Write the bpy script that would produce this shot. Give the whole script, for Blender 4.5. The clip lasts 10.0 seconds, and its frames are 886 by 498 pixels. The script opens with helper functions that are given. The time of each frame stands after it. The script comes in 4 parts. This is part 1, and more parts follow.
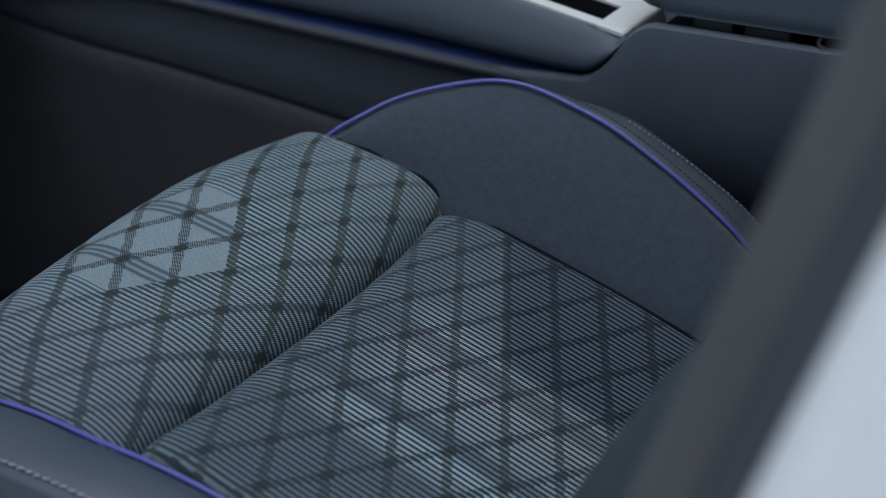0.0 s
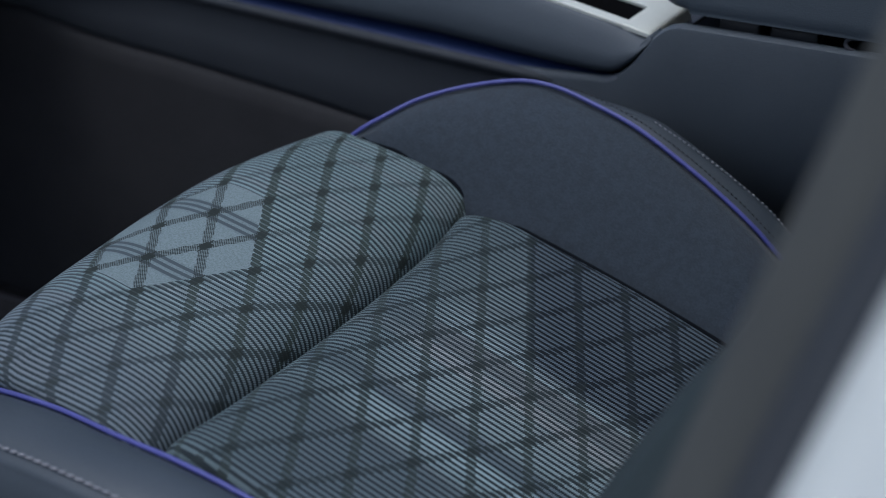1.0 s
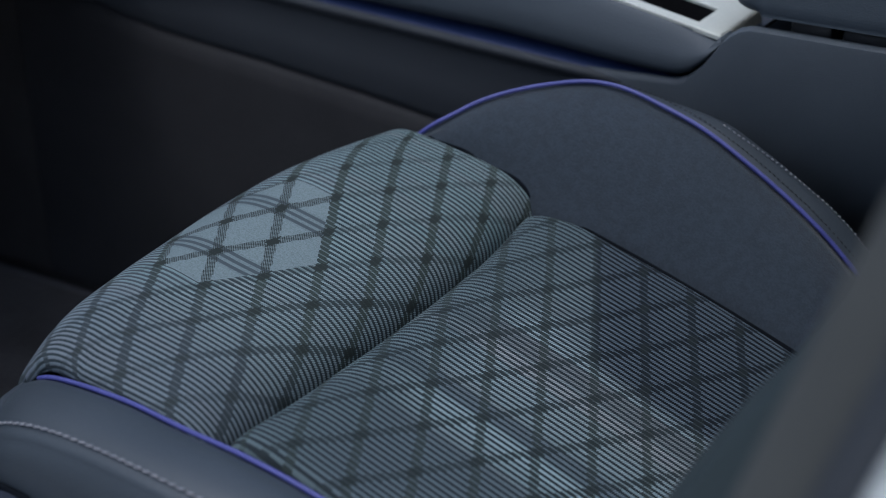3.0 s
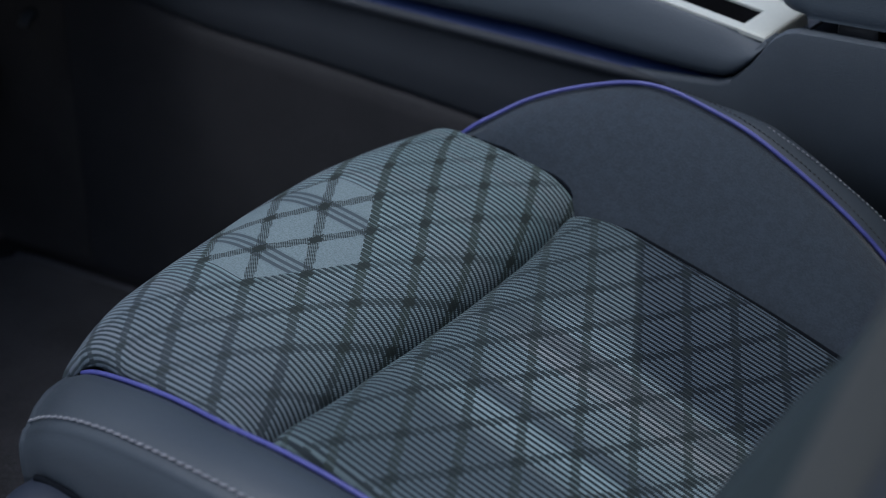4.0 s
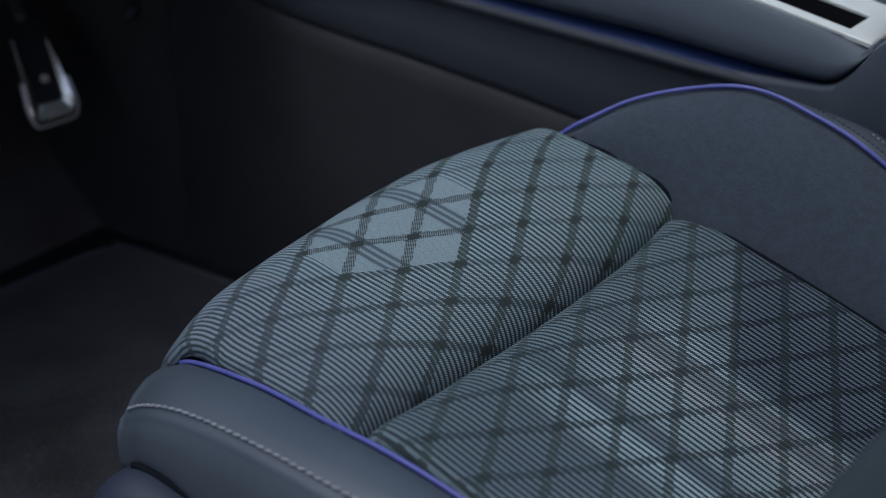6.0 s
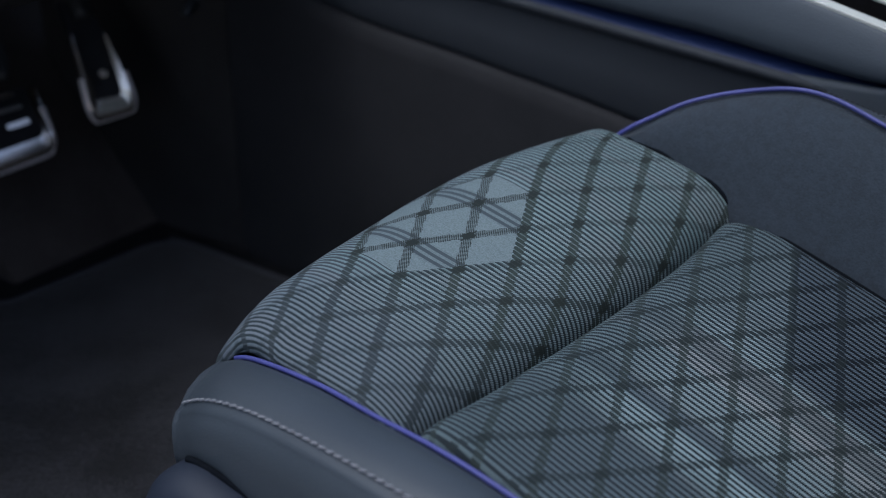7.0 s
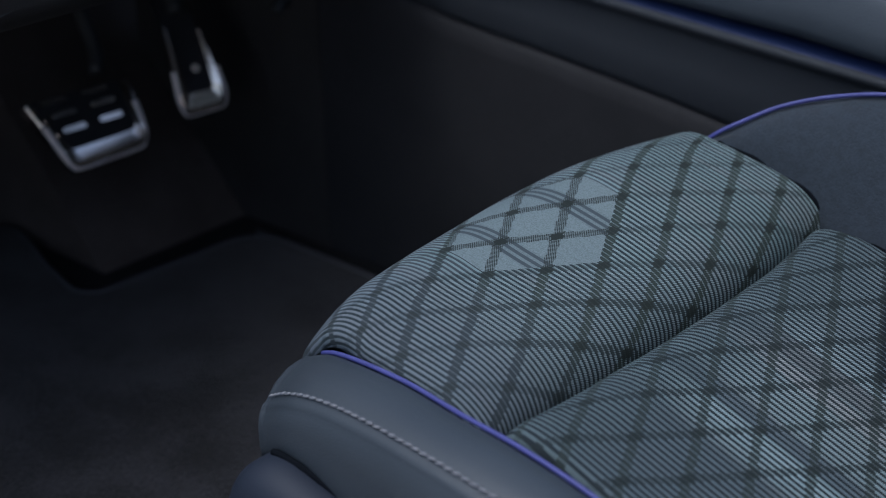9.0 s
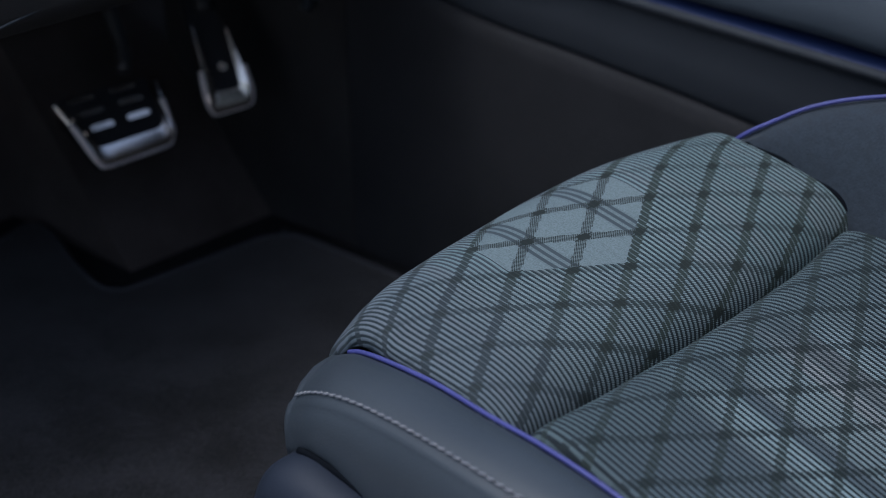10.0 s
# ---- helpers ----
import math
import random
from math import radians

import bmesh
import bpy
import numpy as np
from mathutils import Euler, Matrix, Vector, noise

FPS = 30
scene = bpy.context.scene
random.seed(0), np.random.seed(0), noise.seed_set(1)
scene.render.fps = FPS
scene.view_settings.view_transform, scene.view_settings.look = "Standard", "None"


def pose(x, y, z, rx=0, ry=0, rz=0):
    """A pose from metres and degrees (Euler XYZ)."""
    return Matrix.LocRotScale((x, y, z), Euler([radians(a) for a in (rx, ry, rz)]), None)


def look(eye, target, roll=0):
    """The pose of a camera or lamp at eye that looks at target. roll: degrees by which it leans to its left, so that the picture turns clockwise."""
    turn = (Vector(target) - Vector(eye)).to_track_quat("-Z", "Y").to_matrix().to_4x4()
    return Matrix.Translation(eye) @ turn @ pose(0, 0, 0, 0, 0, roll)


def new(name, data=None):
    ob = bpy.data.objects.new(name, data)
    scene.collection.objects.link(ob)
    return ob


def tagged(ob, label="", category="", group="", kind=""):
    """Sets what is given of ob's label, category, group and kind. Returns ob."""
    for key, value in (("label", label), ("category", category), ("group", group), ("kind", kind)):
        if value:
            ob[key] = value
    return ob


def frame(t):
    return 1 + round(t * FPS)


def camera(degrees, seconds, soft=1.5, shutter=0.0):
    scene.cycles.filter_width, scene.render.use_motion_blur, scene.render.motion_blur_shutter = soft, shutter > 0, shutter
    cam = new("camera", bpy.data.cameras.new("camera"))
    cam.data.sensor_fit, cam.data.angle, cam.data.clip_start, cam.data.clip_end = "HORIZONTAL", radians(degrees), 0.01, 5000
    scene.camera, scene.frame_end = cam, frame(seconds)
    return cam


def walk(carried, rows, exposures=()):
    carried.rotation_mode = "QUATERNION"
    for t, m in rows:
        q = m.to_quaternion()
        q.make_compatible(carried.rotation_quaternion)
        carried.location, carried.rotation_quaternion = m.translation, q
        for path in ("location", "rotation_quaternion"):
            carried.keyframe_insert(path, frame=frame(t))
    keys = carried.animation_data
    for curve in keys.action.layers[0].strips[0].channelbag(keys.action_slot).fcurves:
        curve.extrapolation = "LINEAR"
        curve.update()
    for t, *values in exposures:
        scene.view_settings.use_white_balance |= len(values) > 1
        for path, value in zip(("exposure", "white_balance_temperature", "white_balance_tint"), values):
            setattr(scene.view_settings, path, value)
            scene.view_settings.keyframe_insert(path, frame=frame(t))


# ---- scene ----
# ---- camera: a slow pan to the left beside the open driver's door ----
cam = camera(30.5, 10.0, soft=0.5)
cam.data.dof.use_dof = True
cam.data.dof.focus_distance = 1.045
cam.data.dof.aperture_fstop = 5.6
PATH = [
    (0.0, (0.4217, -0.7806, 0.9592), (-0.0126, 0.0087, 0.5252), -0.26),
    (0.5, (0.4206, -0.7809, 0.9591), (-0.0185, 0.0057, 0.5251), -0.25),
    (1.0, (0.4194, -0.7813, 0.9591), (-0.0261, 0.0017, 0.5249), -0.24),
    (1.5, (0.4181, -0.7818, 0.9591), (-0.0340, -0.0027, 0.5249), -0.23),
    (2.0, (0.4169, -0.7824, 0.9591), (-0.0425, -0.0077, 0.5247), -0.22),
    (3.5, (0.4129, -0.7847, 0.9591), (-0.0723, -0.0260, 0.5245), -0.21),
    (4.0, (0.4115, -0.7856, 0.9592), (-0.0837, -0.0335, 0.5244), -0.21),
    (4.5, (0.4102, -0.7865, 0.9592), (-0.0948, -0.0410, 0.5243), -0.22),
    (5.0, (0.4089, -0.7875, 0.9592), (-0.1072, -0.0496, 0.5242), -0.22),
    (5.5, (0.4076, -0.7884, 0.9593), (-0.1193, -0.0583, 0.5242), -0.23),
    (7.0, (0.4042, -0.7912, 0.9594), (-0.1596, -0.0894, 0.5239), -0.28),
    (7.5, (0.4032, -0.7920, 0.9595), (-0.1702, -0.0981, 0.5239), -0.31),
    (8.0, (0.4022, -0.7928, 0.9596), (-0.1805, -0.1069, 0.5239), -0.34),
    (8.5, (0.4014, -0.7935, 0.9597), (-0.1910, -0.1159, 0.5239), -0.37),
    (9.0, (0.4007, -0.7942, 0.9598), (-0.2009, -0.1249, 0.5238), -0.41),
    (9.5, (0.4001, -0.7947, 0.9599), (-0.2081, -0.1315, 0.5237), -0.45),
    (10.0, (0.3997, -0.7951, 0.9600), (-0.2129, -0.1360, 0.5238), -0.50),
]
walk(cam, [(t, look(eye, target, roll)) for t, eye, target, roll in PATH], exposures=[(0, 0.03, 5300, 8), (10, 0.03, 5300, 8)])

# ---- light: an overcast sky, brightest towards the windscreen and the open door ----
world = bpy.data.worlds.new("world")
scene.world = world
world.use_nodes = True
wn = world.node_tree
sky = wn.nodes.new("ShaderNodeTexSky")
sky.sky_type, sky.sun_disc = "NISHITA", False
sky.sun_elevation, sky.sun_rotation = radians(76), radians(-171)
sky.dust_density, sky.air_density = 8.0, 1.0
wn.nodes["Background"].inputs["Strength"].default_value = 0.15
wn.links.new(sky.outputs["Color"], wn.nodes["Background"].inputs["Color"])
sun_data = bpy.data.lights.new("sun", "SUN")
sun_data.energy, sun_data.angle, sun_data.color = 0.6, radians(60), (1.0, 0.98, 0.95)
sun = new("sun", sun_data)
sun.matrix_world = look((-0.1, -0.65, 2.8), (0, 0, 0.3))


# ---- materials ----
def nodes_of(name, rough=0.6, metal=0.0):
    m = bpy.data.materials.new(name)
    m.use_nodes = True
    nt = m.node_tree
    b = nt.nodes["Principled BSDF"]
    b.inputs["Roughness"].default_value = rough
    b.inputs["Metallic"].default_value = metal
    return m, nt, b


def put(nt, socket, value):
    if hasattr(value, "links"):
        nt.links.new(value, socket)
    else:
        socket.default_value = value


def calc(nt, op, a, b=0.0, c=0.0):
    n = nt.nodes.new("ShaderNodeMath")
    n.operation = op
    for i, v in enumerate((a, b, c)):
        put(nt, n.inputs[i], v)
    return n.outputs[0]


def blend(nt, fac, a, b):
    n = nt.nodes.new("ShaderNodeMix")
    n.data_type = "RGBA"
    put(nt, n.inputs[0], fac)
    put(nt, n.inputs[6], a)
    put(nt, n.inputs[7], b)
    return n.outputs[2]


def ramp_of(nt, value, lo, hi):
    n = nt.nodes.new("ShaderNodeMapRange")
    n.interpolation_type = "SMOOTHSTEP"
    put(nt, n.inputs[0], value)
    n.inputs[1].default_value, n.inputs[2].default_value = lo, hi
    return n.outputs[0]


def noise_of(nt, scale, detail=3.0, rough=0.55, stretch=None):
    n = nt.nodes.new("ShaderNodeTexNoise")
    n.inputs["Scale"].default_value, n.inputs["Detail"].default_value, n.inputs["Roughness"].default_value = scale, detail, rough
    co = nt.nodes.new("ShaderNodeTexCoord")
    src = co.outputs["Object"]
    if stretch:
        mp = nt.nodes.new("ShaderNodeMapping")
        mp.inputs["Scale"].default_value = stretch
        nt.links.new(src, mp.inputs["Vector"])
        src = mp.outputs[0]
    nt.links.new(src, n.inputs["Vector"])
    return n.outputs["Fac"]


def bump_of(nt, b, height, strength, distance):
    n = nt.nodes.new("ShaderNodeBump")
    n.inputs["Strength"].default_value, n.inputs["Distance"].default_value = strength, distance
    nt.links.new(height, n.inputs["Height"])
    nt.links.new(n.outputs[0], b.inputs["Normal"])


def rgb(r, g, b):
    return (r, g, b, 1.0)


def surface(name, dark, light, rough, fine, coarse, bump, depth, metal=0.0, cells=False, sheen=0.0, spread=(0.3, 0.7), gloss=0.5):
    """Two colours mixed by fine grain and coarse blotches, with a fine relief."""
    m, nt, b = nodes_of(name, rough, metal)
    f, c = noise_of(nt, fine), noise_of(nt, coarse, 4.0)
    mixv = calc(nt, "ADD", calc(nt, "MULTIPLY", f, 0.5), calc(nt, "MULTIPLY", c, 0.5))
    nt.links.new(blend(nt, ramp_of(nt, mixv, *spread), rgb(*dark), rgb(*light)), b.inputs["Base Color"])
    put(nt, b.inputs["Roughness"], calc(nt, "ADD", rough - 0.06, calc(nt, "MULTIPLY", c, 0.12)))
    h = f
    if cells:
        v = nt.nodes.new("ShaderNodeTexVoronoi")
        v.inputs["Scale"].default_value = fine
        co = nt.nodes.new("ShaderNodeTexCoord")
        nt.links.new(co.outputs["Object"], v.inputs["Vector"])
        h = calc(nt, "ADD", v.outputs["Distance"], calc(nt, "MULTIPLY", f, 0.4))
    bump_of(nt, b, h, bump, depth)
    b.inputs["Specular IOR Level"].default_value = gloss
    if sheen:
        b.inputs["Sheen Weight"].default_value = sheen
        b.inputs["Sheen Roughness"].default_value = 0.5
    return m


LEATHER = surface("leather", (0.0275, 0.0352, 0.0435), (0.0355, 0.0450, 0.0550), 0.50, 900, 9, 0.25, 0.0006, cells=True, gloss=0.5)
BACKLEATHER = surface("backrest_leather", (0.025, 0.035, 0.037), (0.033, 0.045, 0.047), 0.65, 900, 9, 0.25, 0.0006, cells=True, gloss=0.3)
ARMLEATHER = surface("armrest_leather", (0.053, 0.066, 0.079), (0.067, 0.082, 0.096), 0.6, 900, 9, 0.25, 0.0006, cells=True, gloss=0.4)
ROLLLEATHER = surface("console_roll_leather", (0.041, 0.051, 0.062), (0.052, 0.064, 0.076), 0.62, 900, 9, 0.25, 0.0006, cells=True, gloss=0.35)
SUEDE = surface("suede", (0.0118, 0.0180, 0.0260), (0.0203, 0.0299, 0.0420), 0.92, 620, 150, 0.45, 0.0010, sheen=0.15, spread=(0.36, 0.64))
GRAIN = surface("grained_panel", (0.031, 0.0350, 0.0405), (0.039, 0.0440, 0.0500), 0.62, 1500, 7, 0.35, 0.0008, cells=True, gloss=0.28)
SOFT = surface("soft_panel", (0.022, 0.026, 0.031), (0.030, 0.035, 0.041), 0.62, 700, 6, 0.2, 0.0006, cells=True)
# lighter copy of the floor carpet, its colour making up for missing footwell light
LITCARPET = surface("carpet", (0.052, 0.0430, 0.038), (0.094, 0.080, 0.072), 0.95, 500, 12, 0.8, 0.003, gloss=0.15)
FLOORCARPET = surface("floor_carpet", (0.010, 0.0102, 0.011), (0.020, 0.0204, 0.022), 0.95, 500, 12, 0.8, 0.003, gloss=0.1)
VELOUR = surface("velour_mat", (0.0050, 0.0050, 0.0056), (0.0182, 0.0182, 0.0207), 0.95, 380, 13, 0.8, 0.003, sheen=0.1, spread=(0.42, 0.58), gloss=0.15)
PLASTIC = surface("dark_plastic", (0.014, 0.014, 0.014), (0.021, 0.021, 0.021), 0.5, 800, 8, 0.3, 0.0006, cells=True)
SHELL = surface("seat_shell_plastic", (0.0125, 0.0168, 0.0270), (0.0165, 0.0215, 0.0335), 0.55, 900, 7, 0.2, 0.0004, cells=True, gloss=0.25)
RIMSTEEL = surface("polished_rim_steel", (0.90, 0.81, 0.72), (0.97, 0.87, 0.78), 0.17, 400, 30, 0.04, 0.0002, metal=1.0)
LIPSTEEL = surface("satin_lip_steel", (0.70, 0.63, 0.60), (0.80, 0.72, 0.68), 0.45, 400, 30, 0.05, 0.0002, metal=0.15)
RUBBER = surface("black_rubber", (0.008, 0.008, 0.009), (0.014, 0.014, 0.016), 0.7, 600, 20, 0.2, 0.0005)
BINDING = surface("mat_binding", (0.030, 0.031, 0.036), (0.042, 0.043, 0.050), 0.8, 700, 20, 0.4, 0.0006)
PILLAR = surface("pillar_trim_fabric", (0.043, 0.0455, 0.0415), (0.058, 0.0610, 0.055), 0.85, 500, 10, 0.2, 0.0005)
PAINT = surface("white_car_paint", (0.5658, 0.5897, 0.553), (0.6024, 0.6272, 0.5883), 0.3, 300, 3, 0.02, 0.0002)
SILVER = surface("satin_aluminium", (0.43, 0.445, 0.395), (0.50, 0.515, 0.46), 0.65, 700, 20, 0.05, 0.0002, metal=0.3)
STEEL = surface("pedal_steel", (0.86, 0.76, 0.66), (0.95, 0.84, 0.73), 0.24, 400, 30, 0.05, 0.0003, metal=0.92)
REARGRAIN = surface("grained_rear_panel", (0.045, 0.055, 0.066), (0.068, 0.082, 0.096), 0.55, 1700, 7, 0.45, 0.0008, cells=True)
HEADLINER = surface("headliner", (0.20, 0.20, 0.21), (0.26, 0.26, 0.27), 0.9, 300, 4, 0.2, 0.0005)
FELT = surface("console_felt", (0.0232, 0.0234, 0.0248), (0.0342, 0.0344, 0.0362), 0.9, 700, 10, 0.4, 0.001, gloss=0.1)
LITCONSOLE = surface("lit_console_carpet", (0.0300, 0.0285, 0.0278), (0.0470, 0.0447, 0.0437), 0.95, 500, 14, 0.8, 0.002, gloss=0.12)
BLACK = surface("slot_black", (0.005, 0.005, 0.005), (0.008, 0.008, 0.009), 0.7, 300, 10, 0.1, 0.0003, gloss=0.1)
SEAMSHADE = surface("seam_shade", (0.0035, 0.0045, 0.0065), (0.0055, 0.0070, 0.0095), 0.9, 900, 30, 0.2, 0.0003, gloss=0.05)
PIPING = surface("blue_piping", (0.042, 0.046, 0.180), (0.062, 0.067, 0.245), 0.5, 900, 40, 0.3, 0.0005)
BLUEGLOSS = surface("blue_accent_strip", (0.019, 0.031, 0.090), (0.025, 0.039, 0.112), 0.45, 300, 6, 0.05, 0.0003)
THREAD = surface("pale_thread", (0.1556, 0.1616, 0.1735), (0.2154, 0.2214, 0.2394), 0.7, 2500, 60, 0.3, 0.0003)
GREYTHREAD = surface("grey_thread", (0.072, 0.08, 0.096), (0.112, 0.12, 0.136), 0.7, 2500, 60, 0.3, 0.0003)
PAVING = surface("grey_paving", (0.42, 0.413, 0.402), (0.62, 0.606, 0.586), 0.9, 90, 0.6, 0.6, 0.004, spread=(0.1, 0.9))

DASH = surface("lower_dash_plastic", (0.0150, 0.0138, 0.0130), (0.0205, 0.0190, 0.0178), 0.55, 800, 8, 0.3, 0.0006, cells=True, gloss=0.3)

DX, DY, RIB = 0.01925, 0.0365, 0.0365 / 8


def fabric(name, patch):
    """Ribbed seat cloth: light fore-and-aft ribs of twill stitches on a dark ground. Two families of bands cross it, in which each
    rib thins to a single yarn; where two bands cross, the yarn sinks and a dark square is left.
    UV: metres across and along the cloth, from a crossing of two bands."""
    m, nt, b = nodes_of(name, 0.82)
    uv = nt.nodes.new("ShaderNodeUVMap")
    sp = nt.nodes.new("ShaderNodeSeparateXYZ")
    nt.links.new(uv.outputs[0], sp.inputs[0])
    across, along = sp.outputs[0], sp.outputs[1]

    def add(x, y):
        return calc(nt, "ADD", x, y)

    def mul(x, y):
        return calc(nt, "MULTIPLY", x, y)

    def sub(x, y):
        return calc(nt, "SUBTRACT", x, y)

    def frac(x):
        return calc(nt, "FRACT", x)

    def off_mid(x):
        return calc(nt, "ABSOLUTE", sub(x, 0.5))

    p, q = calc(nt, "DIVIDE", along, DX), calc(nt, "DIVIDE", across, DY)
    i, j = mul(add(p, q), 0.5), mul(sub(p, q), 0.5)
    rib_pos = calc(nt, "DIVIDE", across, RIB)
    rib_no, fr = calc(nt, "FLOOR", rib_pos), frac(rib_pos)
    # the bands are counted rib by rib, so their edges run in steps
    q_step = calc(nt, "DIVIDE", add(rib_no, 0.5), 8.0)
    i_step, j_step = mul(add(p, q_step), 0.5), mul(sub(p, q_step), 0.5)
    jag = mul(sub(frac(mul(rib_no, 0.37)), 0.5), 0.035)

    def band(v, half, edge=0.008):
        d = off_mid(frac(add(add(v, 0.5), jag)))
        return sub(1.0, ramp_of(nt, d, half - edge, half + edge))

    ba, bb = (band(i_step, 0.090), band(j_step, 0.088)) if patch else (band(i_step, 0.086), band(j_step, 0.086))
    ca, cb = band(i, 0.094, 0.012), band(j, 0.094, 0.012)
    node = mul(band(i_step, 0.108), band(j_step, 0.108))
    # twill: fine slanting stitches all over the light yarn
    tw = off_mid(frac(add(mul(j, 26.0), mul(fr, 0.35))))
    stitch = ramp_of(nt, tw, 0.26, 0.37)
    blot = noise_of(nt, 60, 2.0, stretch=(0.12, 1.0, 0.3))
    open_weave = ramp_of(nt, blot, 0.40, 0.56)
    if patch:
        below = ramp_of(nt, j_step, 0.75, 1.5)
        open_weave = mul(calc(nt, "MAXIMUM", below, mul(mul(open_weave, 0.5), ramp_of(nt, along, 0.0, 0.03))), ramp_of(nt, across, -0.165, -0.105))
    else:
        open_weave = calc(nt, "MAXIMUM", open_weave, ramp_of(nt, across, -0.075, -0.03))
        open_weave = mul(open_weave, ramp_of(nt, across, -0.14, -0.08))
    notch = mul(sub(tw, 0.25), add(0.13, mul(open_weave, 0.16)))
    side = ramp_of(nt, mul(across, -1.0), 0.05, 0.13)
    width = add(off_mid(fr), notch)
    if patch:
        width = sub(width, mul(side, 0.012))
    rib = sub(1.0, ramp_of(nt, width, 0.222, 0.282))
    thin = sub(1.0, ramp_of(nt, add(off_mid(frac(add(fr, -0.10))), mul(notch, 0.6)), 0.10, 0.155))
    # slow shifts of the yarn's colour in broad checks
    check_a = ramp_of(nt, calc(nt, "SINE", mul(across, 2 * math.pi / (DY * 5.0))), -0.6, 0.9)
    check_b = ramp_of(nt, calc(nt, "SINE", add(mul(along, 2 * math.pi / (DX * 9.0)), 1.0)), -0.5, 0.9)
    check = add(0.2, mul(add(check_a, check_b), 0.25))
    light = blend(nt, check, *((rgb(0.137, 0.190, 0.196), rgb(0.196, 0.258, 0.264)) if patch else (rgb(0.153, 0.210, 0.225), rgb(0.221, 0.289, 0.308))))
    light = blend(nt, mul(ramp_of(nt, blot, 0.50, 0.66), 0.6), light, rgb(0.180, 0.205, 0.208))

    def stripe(mid, half):
        return sub(1.0, ramp_of(nt, calc(nt, "ABSOLUTE", sub(across, mid)), half * 0.75, half * 1.15))

    light = blend(nt, mul(open_weave, 0.12 if patch else 0.35), light, rgb(0.290, 0.335, 0.350))
    if patch:
        # duller, faintly violet yarn stripe towards the seat's outer edge; painted shade over the front
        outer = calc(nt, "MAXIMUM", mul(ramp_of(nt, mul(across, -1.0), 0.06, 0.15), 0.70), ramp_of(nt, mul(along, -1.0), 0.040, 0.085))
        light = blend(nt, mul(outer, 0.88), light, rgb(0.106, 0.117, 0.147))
        ground = (rgb(0.0165, 0.0230, 0.0265), rgb(0.029, 0.039, 0.043))
    else:
        # woven stripes: pale bundles beside dimmer ones, a warm zone
        light = blend(nt, mul(stripe(-0.084, 0.009), 0.85), light, rgb(0.265, 0.350, 0.375))
        light = blend(nt, mul(stripe(-0.066, 0.009), 0.80), light, rgb(0.090, 0.116, 0.138))
        light = blend(nt, mul(stripe(-0.042, 0.009), 0.70), light, rgb(0.225, 0.288, 0.308))
        light = blend(nt, mul(stripe(0.008, 0.011), 0.70), light, rgb(0.120, 0.122, 0.128))
        light = blend(nt, mul(stripe(-0.010, 0.007), 0.7), light, rgb(0.265, 0.275, 0.282))
        # beyond the stripes: duller to the near edge, less so to the far one
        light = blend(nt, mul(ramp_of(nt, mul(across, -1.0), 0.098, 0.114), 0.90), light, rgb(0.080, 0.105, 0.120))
        light = blend(nt, mul(ramp_of(nt, across, 0.030, 0.055), 0.45), light, rgb(0.098, 0.132, 0.142))
        # shade painted into the yarn where the cloth turns down over the front
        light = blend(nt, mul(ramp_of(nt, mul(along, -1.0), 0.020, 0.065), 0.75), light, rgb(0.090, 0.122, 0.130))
        # a block of darker yarn that begins at one of the steep bands
        block = add(mul(ramp_of(nt, i_step, -0.8, 1.8), 0.45), mul(ramp_of(nt, i_step, 0.90, 1.04), 0.55))
        block = mul(block, ramp_of(nt, across, 0.018, 0.036))
        light = blend(nt, mul(block, 0.84), light, rgb(0.058, 0.074, 0.096))
        ground = (rgb(0.0092, 0.0132, 0.0155), rgb(0.0188, 0.0256, 0.0295))
    dark = blend(nt, ramp_of(nt, noise_of(nt, 900), 0.3, 0.7), *ground)
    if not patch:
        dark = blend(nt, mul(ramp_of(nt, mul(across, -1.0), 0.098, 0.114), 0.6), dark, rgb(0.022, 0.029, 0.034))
    band_dark = blend(nt, stitch, rgb(0.034, 0.045, 0.041), rgb(0.023, 0.031, 0.029))
    if not patch:
        band_dark = blend(nt, 0.45, band_dark, dark)
        band_dark = blend(nt, block, band_dark, rgb(0.008, 0.011, 0.014))
        dark = blend(nt, block, dark, rgb(0.004, 0.0055, 0.008))
    else:
        # where the pale block fades into the ribs the ground is paler too
        front = mul(calc(nt, "LESS_THAN", i_step, 0.9), calc(nt, "LESS_THAN", j_step, 0.9))
        dark = blend(nt, mul(front, 0.75), dark, rgb(0.050, 0.062, 0.070))
        light = blend(nt, mul(open_weave, 0.35), light, rgb(0.215, 0.262, 0.275))
        band_dark = blend(nt, mul(side, 0.8), band_dark, rgb(0.031, 0.039, 0.046))
    shade = mul(stitch, add(0.34, mul(open_weave, 0.48)))
    # rib roundness put into the colour as shading: the near flank is darkened
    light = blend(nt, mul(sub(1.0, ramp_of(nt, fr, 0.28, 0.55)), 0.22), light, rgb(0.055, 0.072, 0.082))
    lit = blend(nt, shade, light, blend(nt, 0.76, light, rgb(0.016, 0.022, 0.026)))
    plain_cloth = blend(nt, rib, dark, lit)
    keep_a, keep_b = (0.36, 0.66) if patch else (0.66, 0.82)
    in_b = blend(nt, mul(thin, keep_b), blend(nt, 0.35, dark, band_dark), lit)
    in_a = blend(nt, mul(thin, add(keep_a, mul(open_weave, 0.22)) if patch else keep_a), band_dark, lit)
    bb_seen = mul(bb, add(0.42, mul(open_weave, 0.48))) if patch else mul(bb, 0.92)
